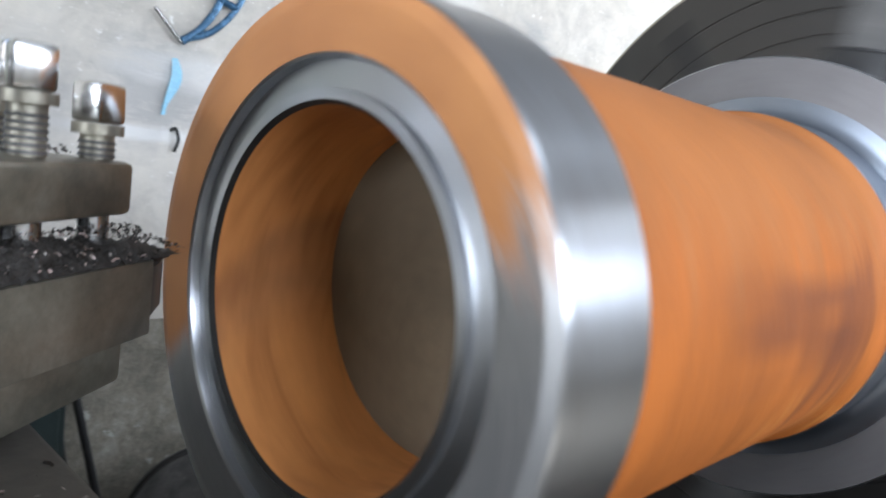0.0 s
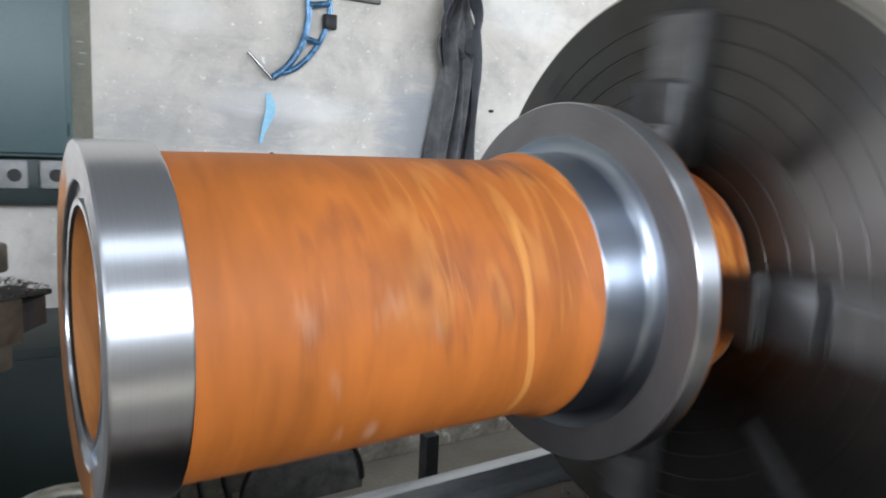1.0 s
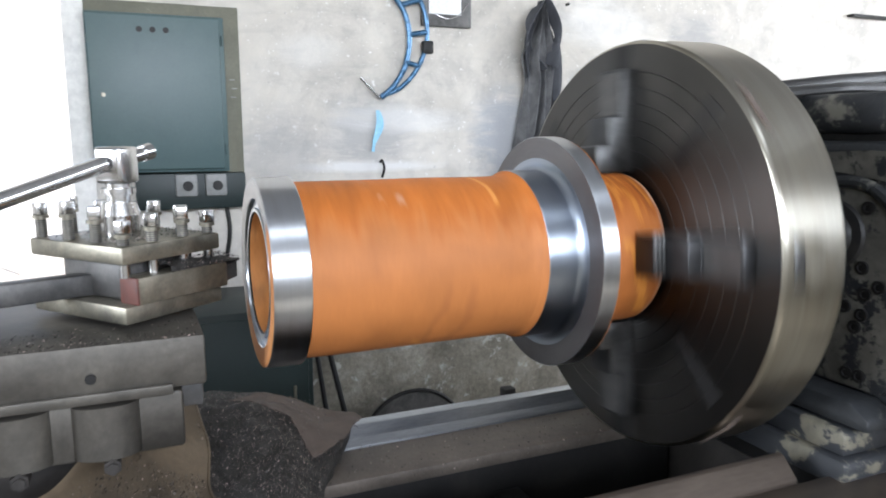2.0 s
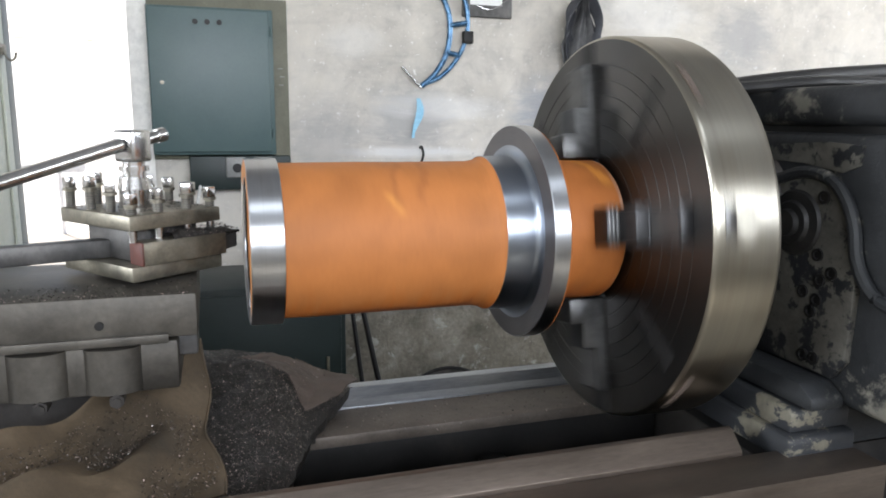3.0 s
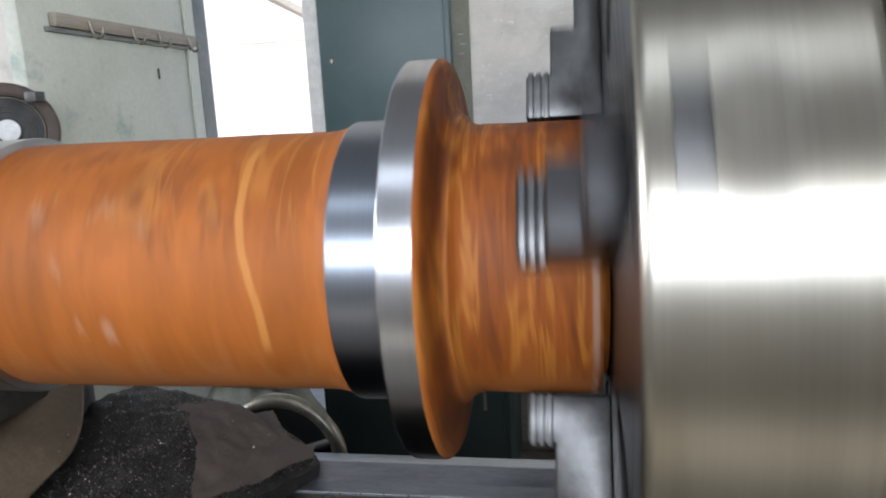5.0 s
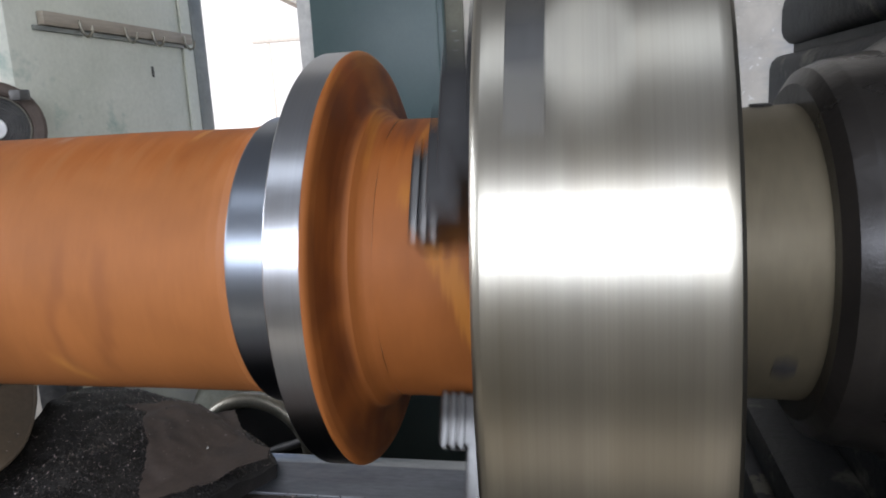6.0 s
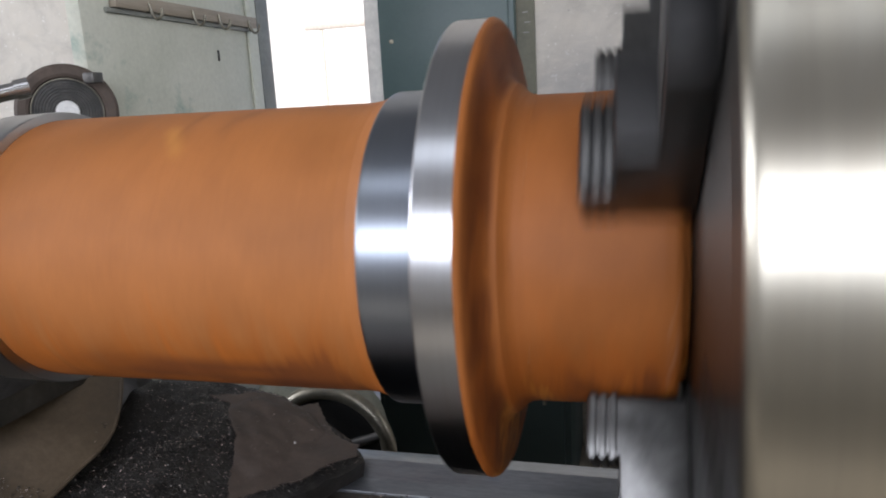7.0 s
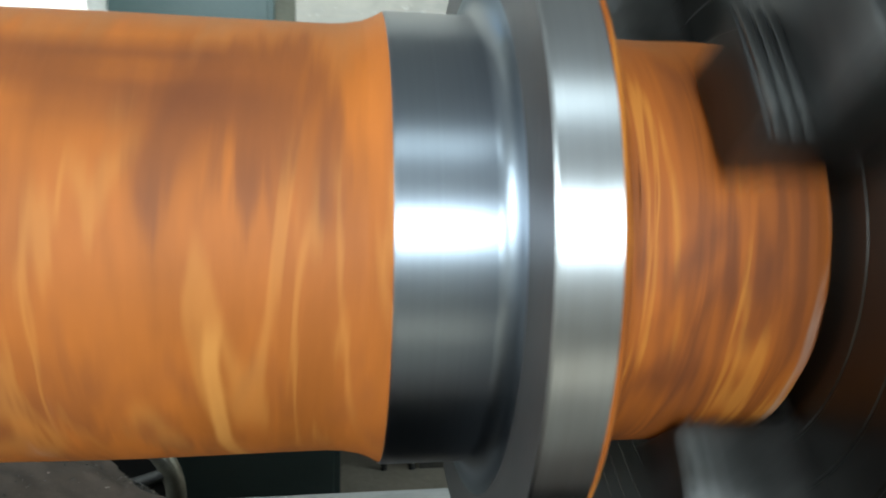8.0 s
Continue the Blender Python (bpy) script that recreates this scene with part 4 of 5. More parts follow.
def four_jaw_chuck():
    t = thing("lathe_chuck", (X1, 0, Z0), "large four-jaw lathe chuck with a bright rim and dark oily face", "chuck")
    d = X2 - X1
    face = [(0.020, 0.06), (0.020, 0.118), (0.0, 0.121)]
    for r in (0.150, 0.178, 0.205, 0.234, 0.262, 0.290, 0.318):
        face += [(0.0, r - 0.0014), (0.0007, r - 0.0007), (0.0007, r + 0.0007), (0.0, r + 0.0014)]
    face += [(0.0, 0.3665)]
    part("face", turned(face, 128), M_CHUCK_FACE, t, "dark steel chuck face with fine rings")
    part("front_bevel", turned(((0.0, 0.3665), (0.0010, 0.3692), (0.0030, 0.3712), (0.0055, 0.3721)), 160), M_CHUCK_RIM, t)
    part("rim", turned(((0.0055, 0.3721), (0.0080, 0.37245), (d - 0.008, 0.3745), (d - 0.003, 0.3730), (d, 0.3680)), 160), M_CHUCK_RIM, t, "bright turned chuck rim")
    part("back", turned(((d, 0.3680), (d + 0.001, 0.30), (d + 0.012, 0.19), (d + 0.012, 0.10)), 128), M_CHUCK_FACE, t)
    proto = jaw_mesh()
    jm = mesh_of("jaw", proto, M_JAW)
    jm.materials.append(M_JAW_SIDE)
    for f in jm.polygons:
        f.material_index = 1 if abs(f.normal.z) > 0.9 else 0
    slot = mesh_of("jaw_slot", boxed(-0.0022, 0.0035, -0.366, -0.125, -0.026, 0.026, 0.001), M_BLACK)
    groove = mesh_of("tooth", boxed(-0.0745, -0.0690, -0.186, -0.1372, -0.0352, 0.0352, 0.0008), M_JAW_SIDE)
    oval = rods(((0, -0.352, 0), (0, -0.3747, 0), 0.022), seg=28)
    for v in oval.verts:
        v.co.x, v.co.z = v.co.x + d * 0.46, v.co.z * 1.7
    screw = mesh_of("jaw_screw", oval, M_CHUCK_RIM)
    key = mesh_of("key_slot", boxed(d * 0.22 - 0.010, d * 0.22 + 0.010, -0.3748, -0.35, -0.030, 0.030, 0.001), M_JAW_SIDE)
    pocket = mesh_of("rim_slot", boxed(0.016, 0.027, -0.3752, -0.34, -0.040, 0.040, 0.001), M_CARD)
    tslot = mesh_of("face_slot", boxed(-0.0022, 0.0035, -0.34, -0.21, -0.011, 0.011, 0.001), M_BLACK)
    scuff = mesh_of("rubbed_edge", boxed(-0.0267, -0.0260, -0.316, -0.242, -0.0275, 0.0275), M_TOOL_DARK)

    def child(name, data, parent, angle, label=""):
        ob = new(name, data)
        ob.parent = parent
        ob.matrix_basis = pose(0, 0, 0, angle, 0, 0)
        return tagged(ob, label)
    for k in range(4):
        a = 90.0 * k
        child("jaw_slot", slot, t, a)
        j = child("jaw", jm, t, a, "dark stepped clamping jaw")
        for i in range(3):
            g = new("tooth", groove)
            g.parent = j
            g.matrix_basis = Matrix.Translation((0.0078 * i, 0, 0))
        g = new("rubbed_edge", scuff)
        g.parent = j
        s = child("jaw_screw", screw, t, a)
        g = new("key_slot", key)
        g.parent = s
        child("rim_slot", pocket, t, a + 52)
        child("face_slot", tslot, t, a + 45)
    return t


chuck = four_jaw_chuck()


# ---------------------------------------------------------------- headstock and bed
def headstock():
    t = thing("headstock", (1.0, 0, 0.0), "black lathe headstock with flaking paint and a bared gear cover", "headstock")
    part("housing", boxed(0.0, 1.5, -0.52, 0.50, Z0 - 0.285, Z0 + 0.195, 0.02, 3), M_HEAD, t)
    part("top_cover", boxed(0.012, 1.48, -0.51, 0.49, Z0 + 0.207, Z0 + 0.280, 0.022, 3), M_HEAD, t, "black top cover with worn edges")
    part("cover_joint", boxed(0.03, 1.46, -0.49, 0.47, Z0 + 0.194, Z0 + 0.209), M_BLACK, t)
    part("bearing_boss", turned(((-0.086, 0.10), (-0.088, 0.150), (-0.080, 0.163), (-0.066, 0.169), (-0.030, 0.174), (-0.012, 0.185), (0.002, 0.192)), 96), M_OIL, t, "black oily bearing boss").location = (0, 0, Z0)
    arch = ((-0.165, 0.111), (-0.206, 0.123), (-0.251, 0.123), (-0.289, 0.106), (-0.317, 0.075), (-0.335, 0.034), (-0.344, -0.010))
    outline = [(-0.06, -0.236), (-0.06, 0.108)] + [(y + 0.008, z - 0.006) for y, z in arch] + [(-0.350, -0.06), (-0.345, -0.20), (-0.320, -0.236)]
    plate = part("gear_cover", prism([(y, Z0 + z) for y, z in outline], "x", -0.014, 0.001, 0.003), M_HEAD_PLATE, t, "bared grey gear cover with black flakes")
    ridge = spline([(-0.012, y, Z0 + z) for y, z in ((-0.10, 0.085), (-0.13, 0.100)) + arch + ((-0.362, -0.045), (-0.391, -0.072), (-0.440, -0.085), (-0.51, -0.09))], 5)
    part("cast_rib", tube(ridge, 0.0115, 10), M_HEAD, t)
    part("bared_patch", prism([(-0.09, Z0 + 0.142), (-0.12, Z0 + 0.172), (-0.25, Z0 + 0.180), (-0.33, Z0 + 0.176), (-0.325, Z0 + 0.142), (-0.29, Z0 + 0.128), (-0.2, Z0 + 0.140)], "x", -0.003, 0.001), M_HEAD_PLATE, t)
    b = part("centre_boss", turned(((-0.0145, 0.062), (-0.020, 0.058), (-0.023, 0.042), (-0.030, 0.038), (-0.031, 0.026), (-0.042, 0.024), (-0.043, 0.0)), 40), M_BLACK, t, "black oily shaft end")
    b.location = (0, -0.205, Z0 + 0.030)
    hole = mesh_of("cover_bolt", turned(((-0.0145, 0.0125), (-0.018, 0.012), (-0.0185, 0.007), (-0.0160, 0.0065), (-0.0160, 0.0)), 16), M_BLACK)
    for y, z in ((-0.268, 0.083), (-0.266, -0.021), (-0.300, -0.049), (-0.276, -0.066), (-0.240, -0.094), (-0.273, -0.103), (-0.262, -0.127), (-0.255, -0.212), (-0.279, -0.212)):
        ob = new("cover_bolt", hole)
        ob.parent = plate
        ob.location = (0, y, Z0 + z)
    part("skirt", prism(((-0.345, Z0 - 0.285), (-0.345, Z0 - 0.262), (-0.31, Z0 - 0.241), (0.30, Z0 - 0.241), (0.30, Z0 - 0.285)), "x", -0.075, -0.0005, 0.008), M_HEAD, t, "black skirt casting under the gear cover")
    part("foot", prism(((-0.335, Z0 - 0.382), (-0.335, Z0 - 0.342), (-0.326, Z0 - 0.334), (0.30, Z0 - 0.334), (0.30, Z0 - 0.382)), "x", -0.105, 0.045, 0.006), M_FOOT, t, "foot casting with flaked cream paint")
    part("foot_block", prism(((-0.318, Z0 - 0.3335), (-0.318, Z0 - 0.298), (-0.306, Z0 - 0.288), (0.28, Z0 - 0.288), (0.28, Z0 - 0.3335)), "x", -0.090, 0.044, 0.006), M_FOOT, t)
    part("foot_rear", boxed(0.0455, 1.45, -0.300, 0.45, Z0 - 0.3825, Z0 - 0.2865, 0.008), M_HEAD, t)
    part("hose", tube(spline(((-0.16, -0.02, Z0 + 0.262), (0.10, 0.02, Z0 + 0.297), (0.4, 0.06, Z0 + 0.325), (0.75, 0.10, Z0 + 0.345), (1.2, 0.16, Z0 + 0.34)), 6), 0.020, 12), M_BLACK, t, "thick black hose over the cover")
    part("hose", tube(spline(((-0.16, -0.08, Z0 + 0.270), (0.1, -0.08, Z0 + 0.292), (0.2, -0.07, Z0 + 0.297), (0.5, -0.04, Z0 + 0.299), (1.2, 0.0, Z0 + 0.30)), 6), 0.012, 10), M_BLACK, t)
    return t


headstock()


def spindle_nose():
    t = thing("spindle_flange", (0, 0, Z0), "oily brown steel spindle flange behind the chuck", "flange")
    part("back_plate", turned(((X2 + 0.013, 0.09), (X2 + 0.013, 0.126), (X2 + 0.018, 0.1285), (X2 + 0.034, 0.1290), (X2 + 0.038, 0.1265)), 96), M_SPINDLE, t)
    part("spindle_ring", turned(((X2 + 0.038, 0.1265), (X2 + 0.046, 0.1310), (X2 + 0.108, 0.1330), (X2 + 0.116, 0.1290), (X2 + 0.118, 0.10)), 96), M_SPINDLE, t)
    nut = mesh_of("ring_nut", rods(((X2 + 0.080, -0.122, 0), (X2 + 0.080, -0.1345, 0), 0.010), seg=6), M_TOOL_DARK)
    for k in range(3):
        ob = new("ring_nut", nut)
        ob.parent = t
        ob.matrix_basis = pose(0, 0, 0, 120 * k, 0, 0)
    return t


spindle = spindle_nose()


def lathe_bed():
    t = thing("lathe_bed", (0, 0, 0), "dark cast-iron lathe bed with rubbed bright ways", "lathe bed")
    r = Z0
    part("rear_way", prism(((0.300, r - 0.450), (0.322, r - 0.440), (0.345, r - 0.419), (0.372, r - 0.418), (0.385, r - 0.43), (0.385, r - 0.52), (0.300, r - 0.52)), "x", -2.4, 0.97, 0.002), M_WAY, t, "rubbed bright rear way")
    part("rear_ledge", boxed(-2.4, 0.97, 0.160, 0.299, r - 0.480, r - 0.452, 0.005), M_LEDGE, t, "brown oily ledge")
    # black paints the deep shade between the ways, on this web
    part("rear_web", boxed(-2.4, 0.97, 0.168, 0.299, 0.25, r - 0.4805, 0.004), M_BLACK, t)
    part("front_way", prism(((-0.235, r - 0.352), (-0.262, r - 0.330), (-0.272, r - 0.3315), (-0.302, r - 0.362), (-0.302, r - 0.45), (-0.235, r - 0.45)), "x", -2.4, 0.826, 0.0015), M_WAY_BROWN, t, "brown oiled front way")
    part("front_ledge", boxed(-2.4, 1.046, -0.405, -0.303, r - 0.45, r - 0.368, 0.004), M_WAY_BROWN, t)
    part("front_web", boxed(-2.4, 0.97, -0.39, -0.24, 0.25, r - 0.451, 0.01), M_BED, t)
    # bed floor coloured black for the same deep shade
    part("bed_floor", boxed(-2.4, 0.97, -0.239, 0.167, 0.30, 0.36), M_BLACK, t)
    part("head_pad", boxed(0.975, 2.5, -0.42, 0.46, 0.25, r - 0.452, 0.01), M_BED, t)
    part("head_rest", boxed(0.975, 2.45, -0.30, 0.44, r - 0.451, r - 0.3825), M_BLACK, t)
    for x in (-1.6, 1.6):
        part("pedestal", boxed(x - 0.45, x + 0.45, -0.40, 0.40, 0.0, 0.249, 0.02), M_BED, t)
    for i in range(4):
        # cross webs too carry that shade as black colour
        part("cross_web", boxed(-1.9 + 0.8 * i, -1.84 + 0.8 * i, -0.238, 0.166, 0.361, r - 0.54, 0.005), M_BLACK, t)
    return t


lathe_bed()


# ---------------------------------------------------------------- carriage, slides and tool post
def carriage():
    t = thing("carriage", (0, 0, Z0), "grey cast-iron lathe carriage with stacked slides", "carriage")
    part("saddle", boxed(-0.75, 0.06, -0.233, 0.297, -0.4515, -0.428, 0.004), M_BED, t)
    part("saddle_wing", boxed(0.0605, 0.13, 0.13, 0.297, -0.4515, -0.432, 0.003), M_BED, t)
    part("cross_slide", boxed(-0.62, -0.115, -0.060, 0.34, -0.232, -0.1475, 0.006), M_SLIDE, t, "grey cross slide")
    for x in (-0.525, -0.425, -0.325, -0.215):
        column = rods(((x, -0.056, -0.226), (x, -0.056, -0.152), 0.043), seg=28)
        for v in column.verts:
            v.co.y = -0.056 + (v.co.y + 0.056) * 0.62
        part("rib", column, M_SLIDE, t)
        part("slide_nut", rods(((x + 0.004, -0.084, -0.236), (x + 0.004, -0.050, -0.236), 0.012), ((x + 0.004, -0.089, -0.236), (x + 0.004, -0.0845, -0.236), 0.008), seg=6), M_BED, t)
    part("slide_base", boxed(-0.66, -0.20, 0.10, 0.297, -0.4275, -0.2325, 0.008), M_BED, t)
    part("compound_slide", boxed(-0.80, -0.083, -0.070, 0.24, -0.140, -0.0682, 0.004), M_SLIDE, t, "machined grey top slide")
    part("gib_strip", boxed(-0.78, -0.128, -0.078, -0.0705, -0.147, -0.132, 0.002), M_SLIDE, t)
    part("gib_screw", rods(((-0.23, -0.069, -0.113), (-0.23, -0.073, -0.113), 0.007)), M_BLACK, t)
    part("lower_bracket", boxed(-0.135, -0.085, -0.03, 0.05, -0.185, -0.1405, 0.004), M_TOOL_DARK, t)
    return t


carriage()
TP = Vector((-0.166, 0.110))
TA = 38.0


def tool_post():
    t = thing("tool_post", (TP.x, TP.y, Z0 - 0.0675), "worn square four-way lathe tool post with clamp bolts", "tool post")
    t.rotation_euler = (0, 0, radians(TA))
    h, g = 0.091, 0.119
    z = 0.0675
    part("turning_base", boxed(-0.06, 0.06, -0.06, 0.06, 0.0, 0.0085, 0.003), M_TOOL_DARK, t)
    part("bottom_plate", boxed(-h, h, -h, g, z - 0.059, z - 0.033, 0.0035), M_TOOL, t)
    part("core", boxed(-0.062, 0.062, -0.060, 0.085, z - 0.0325, z + 0.0265, 0.004), M_TOOL_DARK, t)
    part("top_plate", boxed(-h, h, -h, g, z + 0.027, z + 0.053, 0.0035), M_TOOL, t)
    e = h - 0.013
    row, back = (-e, -0.028, 0.028, e), g - 0.013
    col = (-e, -0.020, 0.042, back)
    spots = [(x, -e) for x in row] + [(e, y) for y in col[1:]] + [(x, back) for x in row[:-1]] + [(-e, y) for y in col[1:-1]]
    for i, (x, y) in enumerate(spots):
        up = z + 0.053 + (0.012 if i < 6 else 0.024) + 0.005 * ((i * 7) % 3)
        b = part("clamp_bolt", rods(((x, y, z + 0.0535), (x, y, up), 0.0078), ((x, y, up), (x, y, up + 0.005), 0.0118), seg=16), M_TOOL, t, "square-headed clamp bolt")
        if i < 4:
            part("bolt_tip", rods(((x, y, z + 0.0075), (x, y, z + 0.0265), 0.0075), ((x, y, z + 0.0068), (x, y, z + 0.0075), 0.0060), seg=14), M_CHROME, b)
        thread = bmesh.new()
        for k in range(int((up - z - 0.0545) / 0.0030)):
            rod(thread, (x, y, z + 0.0545 + 0.0030 * k), (x, y, z + 0.0561 + 0.0030 * k), 0.0088, 0.0080, 14)
        part("thread", thread, M_TOOL_DARK, b)
        head = boxed(-0.0088, 0.0088, -0.0088, 0.0088, up + 0.0052, up + 0.0245, 0.0024)
        bmesh.ops.rotate(head, verts=head.verts, cent=(0, 0, 0), matrix=Matrix.Rotation(radians(23 * i + 10), 3, "Z"))
        bmesh.ops.translate(head, verts=head.verts, vec=(x, y, 0))
        part("bolt_head", head, M_CHROME, b)
    nut = bmesh.new()
    for a, b, r0, r1 in ((0.0535, 0.086, 0.028, 0.028), (0.086, 0.106, 0.030, 0.024), (0.106, 0.118, 0.020, 0.020), (0.118, 0.127, 0.025, 0.025), (0.127, 0.134, 0.019, 0.019)):
        rod(nut, (-0.010, 0.012, z + a), (-0.010, 0.012, z + b), r0, r1, 28)
    part("clamp_nut", nut, M_CHROME, t, "bright ringed clamp nut")
    hub = boxed(-0.023, 0.023, -0.023, 0.023, z + 0.1342, z + 0.190, 0.006, 3)
    bmesh.ops.rotate(hub, verts=hub.verts, cent=(0, 0, 0), matrix=Matrix.Rotation(radians(15), 3, "Z"))
    bmesh.ops.translate(hub, verts=hub.verts, vec=(-0.010, 0.012, 0))
    part("handle_hub", hub, M_CHROME, t, "bright square handle hub")
    ca, sa = math.cos(radians(-TA)), math.sin(radians(-TA))

    def loc(wx, wy, wz):
        dx, dy = wx - TP.x, wy - TP.y
        return (dx * ca - dy * sa, dx * sa + dy * ca, wz + z)
    part("clamp_handle", rods((loc(-0.200, 0.095, 0.164), loc(-0.52, -0.22, 0.058), 0.0125, 0.0105)), M_CHROME, t, "bright round clamp handle")
    part("handle_end", rods((loc(-0.165, 0.128, 0.171), loc(-0.142, 0.151, 0.178), 0.011), (loc(-0.144, 0.149, 0.1775), loc(-0.132, 0.161, 0.181), 0.0135)), M_CHROME, t)
    return t


tool_post()


def turning_tool():
    """The bar whose tip faces the end of the pipe."""
    t = thing("turning_tool", (-0.172, -0.002, Z0 - 0.0335), "grey steel turning tool clamped in the tool post", "tool")
    t.rotation_euler = (0, 0, radians(35))
    part("shank", boxed(0.0, 0.165, -0.012, 0.026, 0.001, 0.040, 0.002), M_TOOL, t)
    part("painted_end", boxed(-0.001, 0.004, -0.0125, 0.0265, 0.0005, 0.0405, 0.002), M_RED, t, "red painted butt end")
    part("nose", prism(((0.165, -0.010), (0.165, 0.026), (0.1985, 0.012), (0.200, 0.004)), "z", 0.008, 0.034, 0.0012), M_TOOL_DARK, t)
    part("cutting_tip", prism(((0.182, 0.000), (0.182, 0.018), (0.2055, 0.010), (0.2065, 0.004)), "z", 0.0342, 0.039, 0.0006), M_BLACK, t, "dark carbide tip")
    return t


turning_tool()


def spare_tool():
    t = thing("spare_tool", (-0.235, 0.10, Z0 - 0.0335), "dark boring bar clamped in the tool post", "tool")
    t.rotation_euler = (0, 0, radians(199))
    part("shank", boxed(-0.02, 0.30, -0.016, 0.016, 0.001, 0.034, 0.004), M_TOOL_DARK, t)
    part("nose", prism(((0.30, -0.014), (0.30, 0.014), (0.335, 0.008), (0.335, -0.002)), "z", 0.006, 0.030, 0.001), M_TOOL_DARK, t)
    return t


spare_tool()


# ---------------------------------------------------------------- swarf heap, canvas and card over the carriage
def heap_edge(y):
    """x of the heap's right-hand edge at y."""
    pts = ((-0.40, -0.06), (-0.18, 0.02), (-0.05, 0.075), (0.10, 0.125), (0.22, 0.19), (0.31, 0.235), (0.36, 0.20), (0.40, 0.10))
    for (a, xa), (b, xb) in zip(pts, pts[1:]):
        if y <= b:
            return xa + (xb - xa) * max(0, (y - a)) / (b - a)
    return pts[-1][1]


def heap_height(x, y):
    e = heap_edge(y) - x
    z = -0.405 + 0.108 * (1 - math.exp(-max(e, 0) / 0.11))
    z += 0.018 * math.exp(-((y - 0.15) / 0.12) ** 2) * min(1, max(e, 0) / 0.1) - 0.10 * max(0, -y)
    z -= 0.045 * min(1, max(0, (0.05 - x) / 0.11)) * min(1, max(0, (0.26 - y) / 0.1))
    z += 0.012 * noise.noise(Vector((x * 11, y * 11, 0))) + 0.005 * noise.noise(Vector((x * 40, y * 40, 3)))
    return z


def swarf_heap():
    bm = bmesh.new()
    nu, nv = 70, 90
    g = []
    for j in range(nv + 1):
        y = -0.40 + 0.80 * j / nv
        e = heap_edge(y) + 0.006 * noise.noise(Vector((y * 30, 0, 5)))
        g.append([bm.verts.new((x, y, heap_height(x, y))) for x in [-0.13 + (e + 0.13) * i / nu for i in range(nu + 1)]])
    low = []
    for j in range(nv):
        for i in range(nu):
            bm.faces.new((g[j][i], g[j][i + 1], g[j + 1][i + 1], g[j + 1][i]))
    for a, b in zip(g, g[1:]):
        va, vb = a[-1], b[-1]
        la = low[-1] if low else bm.verts.new((va.co.x - 0.004, va.co.y, -0.43))
        lb = bm.verts.new((vb.co.x - 0.004, vb.co.y, -0.43))
        if not low:
            low.append(la)
        low.append(lb)
        bm.faces.new((va, la, lb, vb))
    bmesh.ops.recalc_face_normals(bm, faces=bm.faces)
    return solo("swarf_heap", bm, M_SWARF_BED, (0, 0, Z0), "dark heap of fine steel swarf on the carriage", "swarf", "stuff")


swarf_heap()


def chips(name, count, seed, where, size, label):
    """Loose curled chips, scattered by where(rng) -> point."""
    rng = random.Random(seed)
    verts, faces = [], []
    for _ in range(count):
        p = where(rng)
        if p is None:
            continue
        s = size * rng.uniform(0.5, 1.6)
        m = Euler((rng.uniform(-0.9, 0.9), rng.uniform(-0.9, 0.9), rng.uniform(0, 6.3))).to_matrix()
        k = len(verts)
        curl = rng.uniform(0.2, 0.9)
        for i in range(3):
            a = (i - 1) * curl
            for w in (-0.28, 0.28):
                verts.append(Vector(p) + m @ Vector((s * math.sin(a), w * s, s * (math.cos(a) - 0.8))))
        faces += [(k, k + 1, k + 3, k + 2), (k + 2, k + 3, k + 5, k + 4)]
    me = bpy.data.meshes.new(name)
    me.from_pydata(verts, [], faces)
    me.materials.append(M_SWARF)
    ob = new(name, me)
    ob.location = (0, 0, Z0)
    return tagged(ob, label, "swarf", "", "stuff")


def on_heap(rng):
    y = rng.uniform(-0.38, 0.38)
    x = heap_edge(y) - 0.004 - abs(rng.gauss(0, 0.16))
    return (x, y, heap_height(x, y) + 0.001) if x > -0.125 else None


def on_ledge(rng):
    return (rng.uniform(0.1, 0.9), 0.12 + 0.18 * rng.random() ** 0.7, -0.4505)


def on_post(rng):
    a, b = rng.uniform(-0.08, 0.08), rng.uniform(-0.08, 0.08)
    c, s = math.cos(radians(TA)), math.sin(radians(TA))
    return (TP.x + a * c - b * s, TP.y + a * s + b * c, 0.0545 + 0.004 * rng.random())


def tool_pile():
    """Low mound of chips packed on the turning tool."""
    bm = bmesh.new()
    c, s = math.cos(radians(35)), math.sin(radians(35))
    g = []
    for i in range(37):
        d = 0.060 + 0.132 * i / 36
        row = []
        for j in range(13):
            w = -0.0115 + 0.037 * j / 12
            h = 0.013 * math.sin(math.pi * j / 12) ** 0.5 * min(1, (36 - i) / 9) * (0.7 + 0.5 * noise.noise(Vector((d * 60, w * 60, 0)))) + 0.003 * noise.noise(Vector((d * 260, w * 260, 4)))
            row.append(bm.verts.new((-0.172 + d * c - w * s, -0.002 + d * s + w * c, 0.0068 + max(h, -0.0005))))
        g.append(row)
    for a, b in zip(g, g[1:]):
        for j in range(12):
            bm.faces.new((a[j], b[j], b[j + 1], a[j + 1]))
    return solo("chip_pile", bm, M_SWARF_BED, (0, 0, Z0), "dark packed chips piled on the turning tool", "swarf", "stuff")


tool_pile()


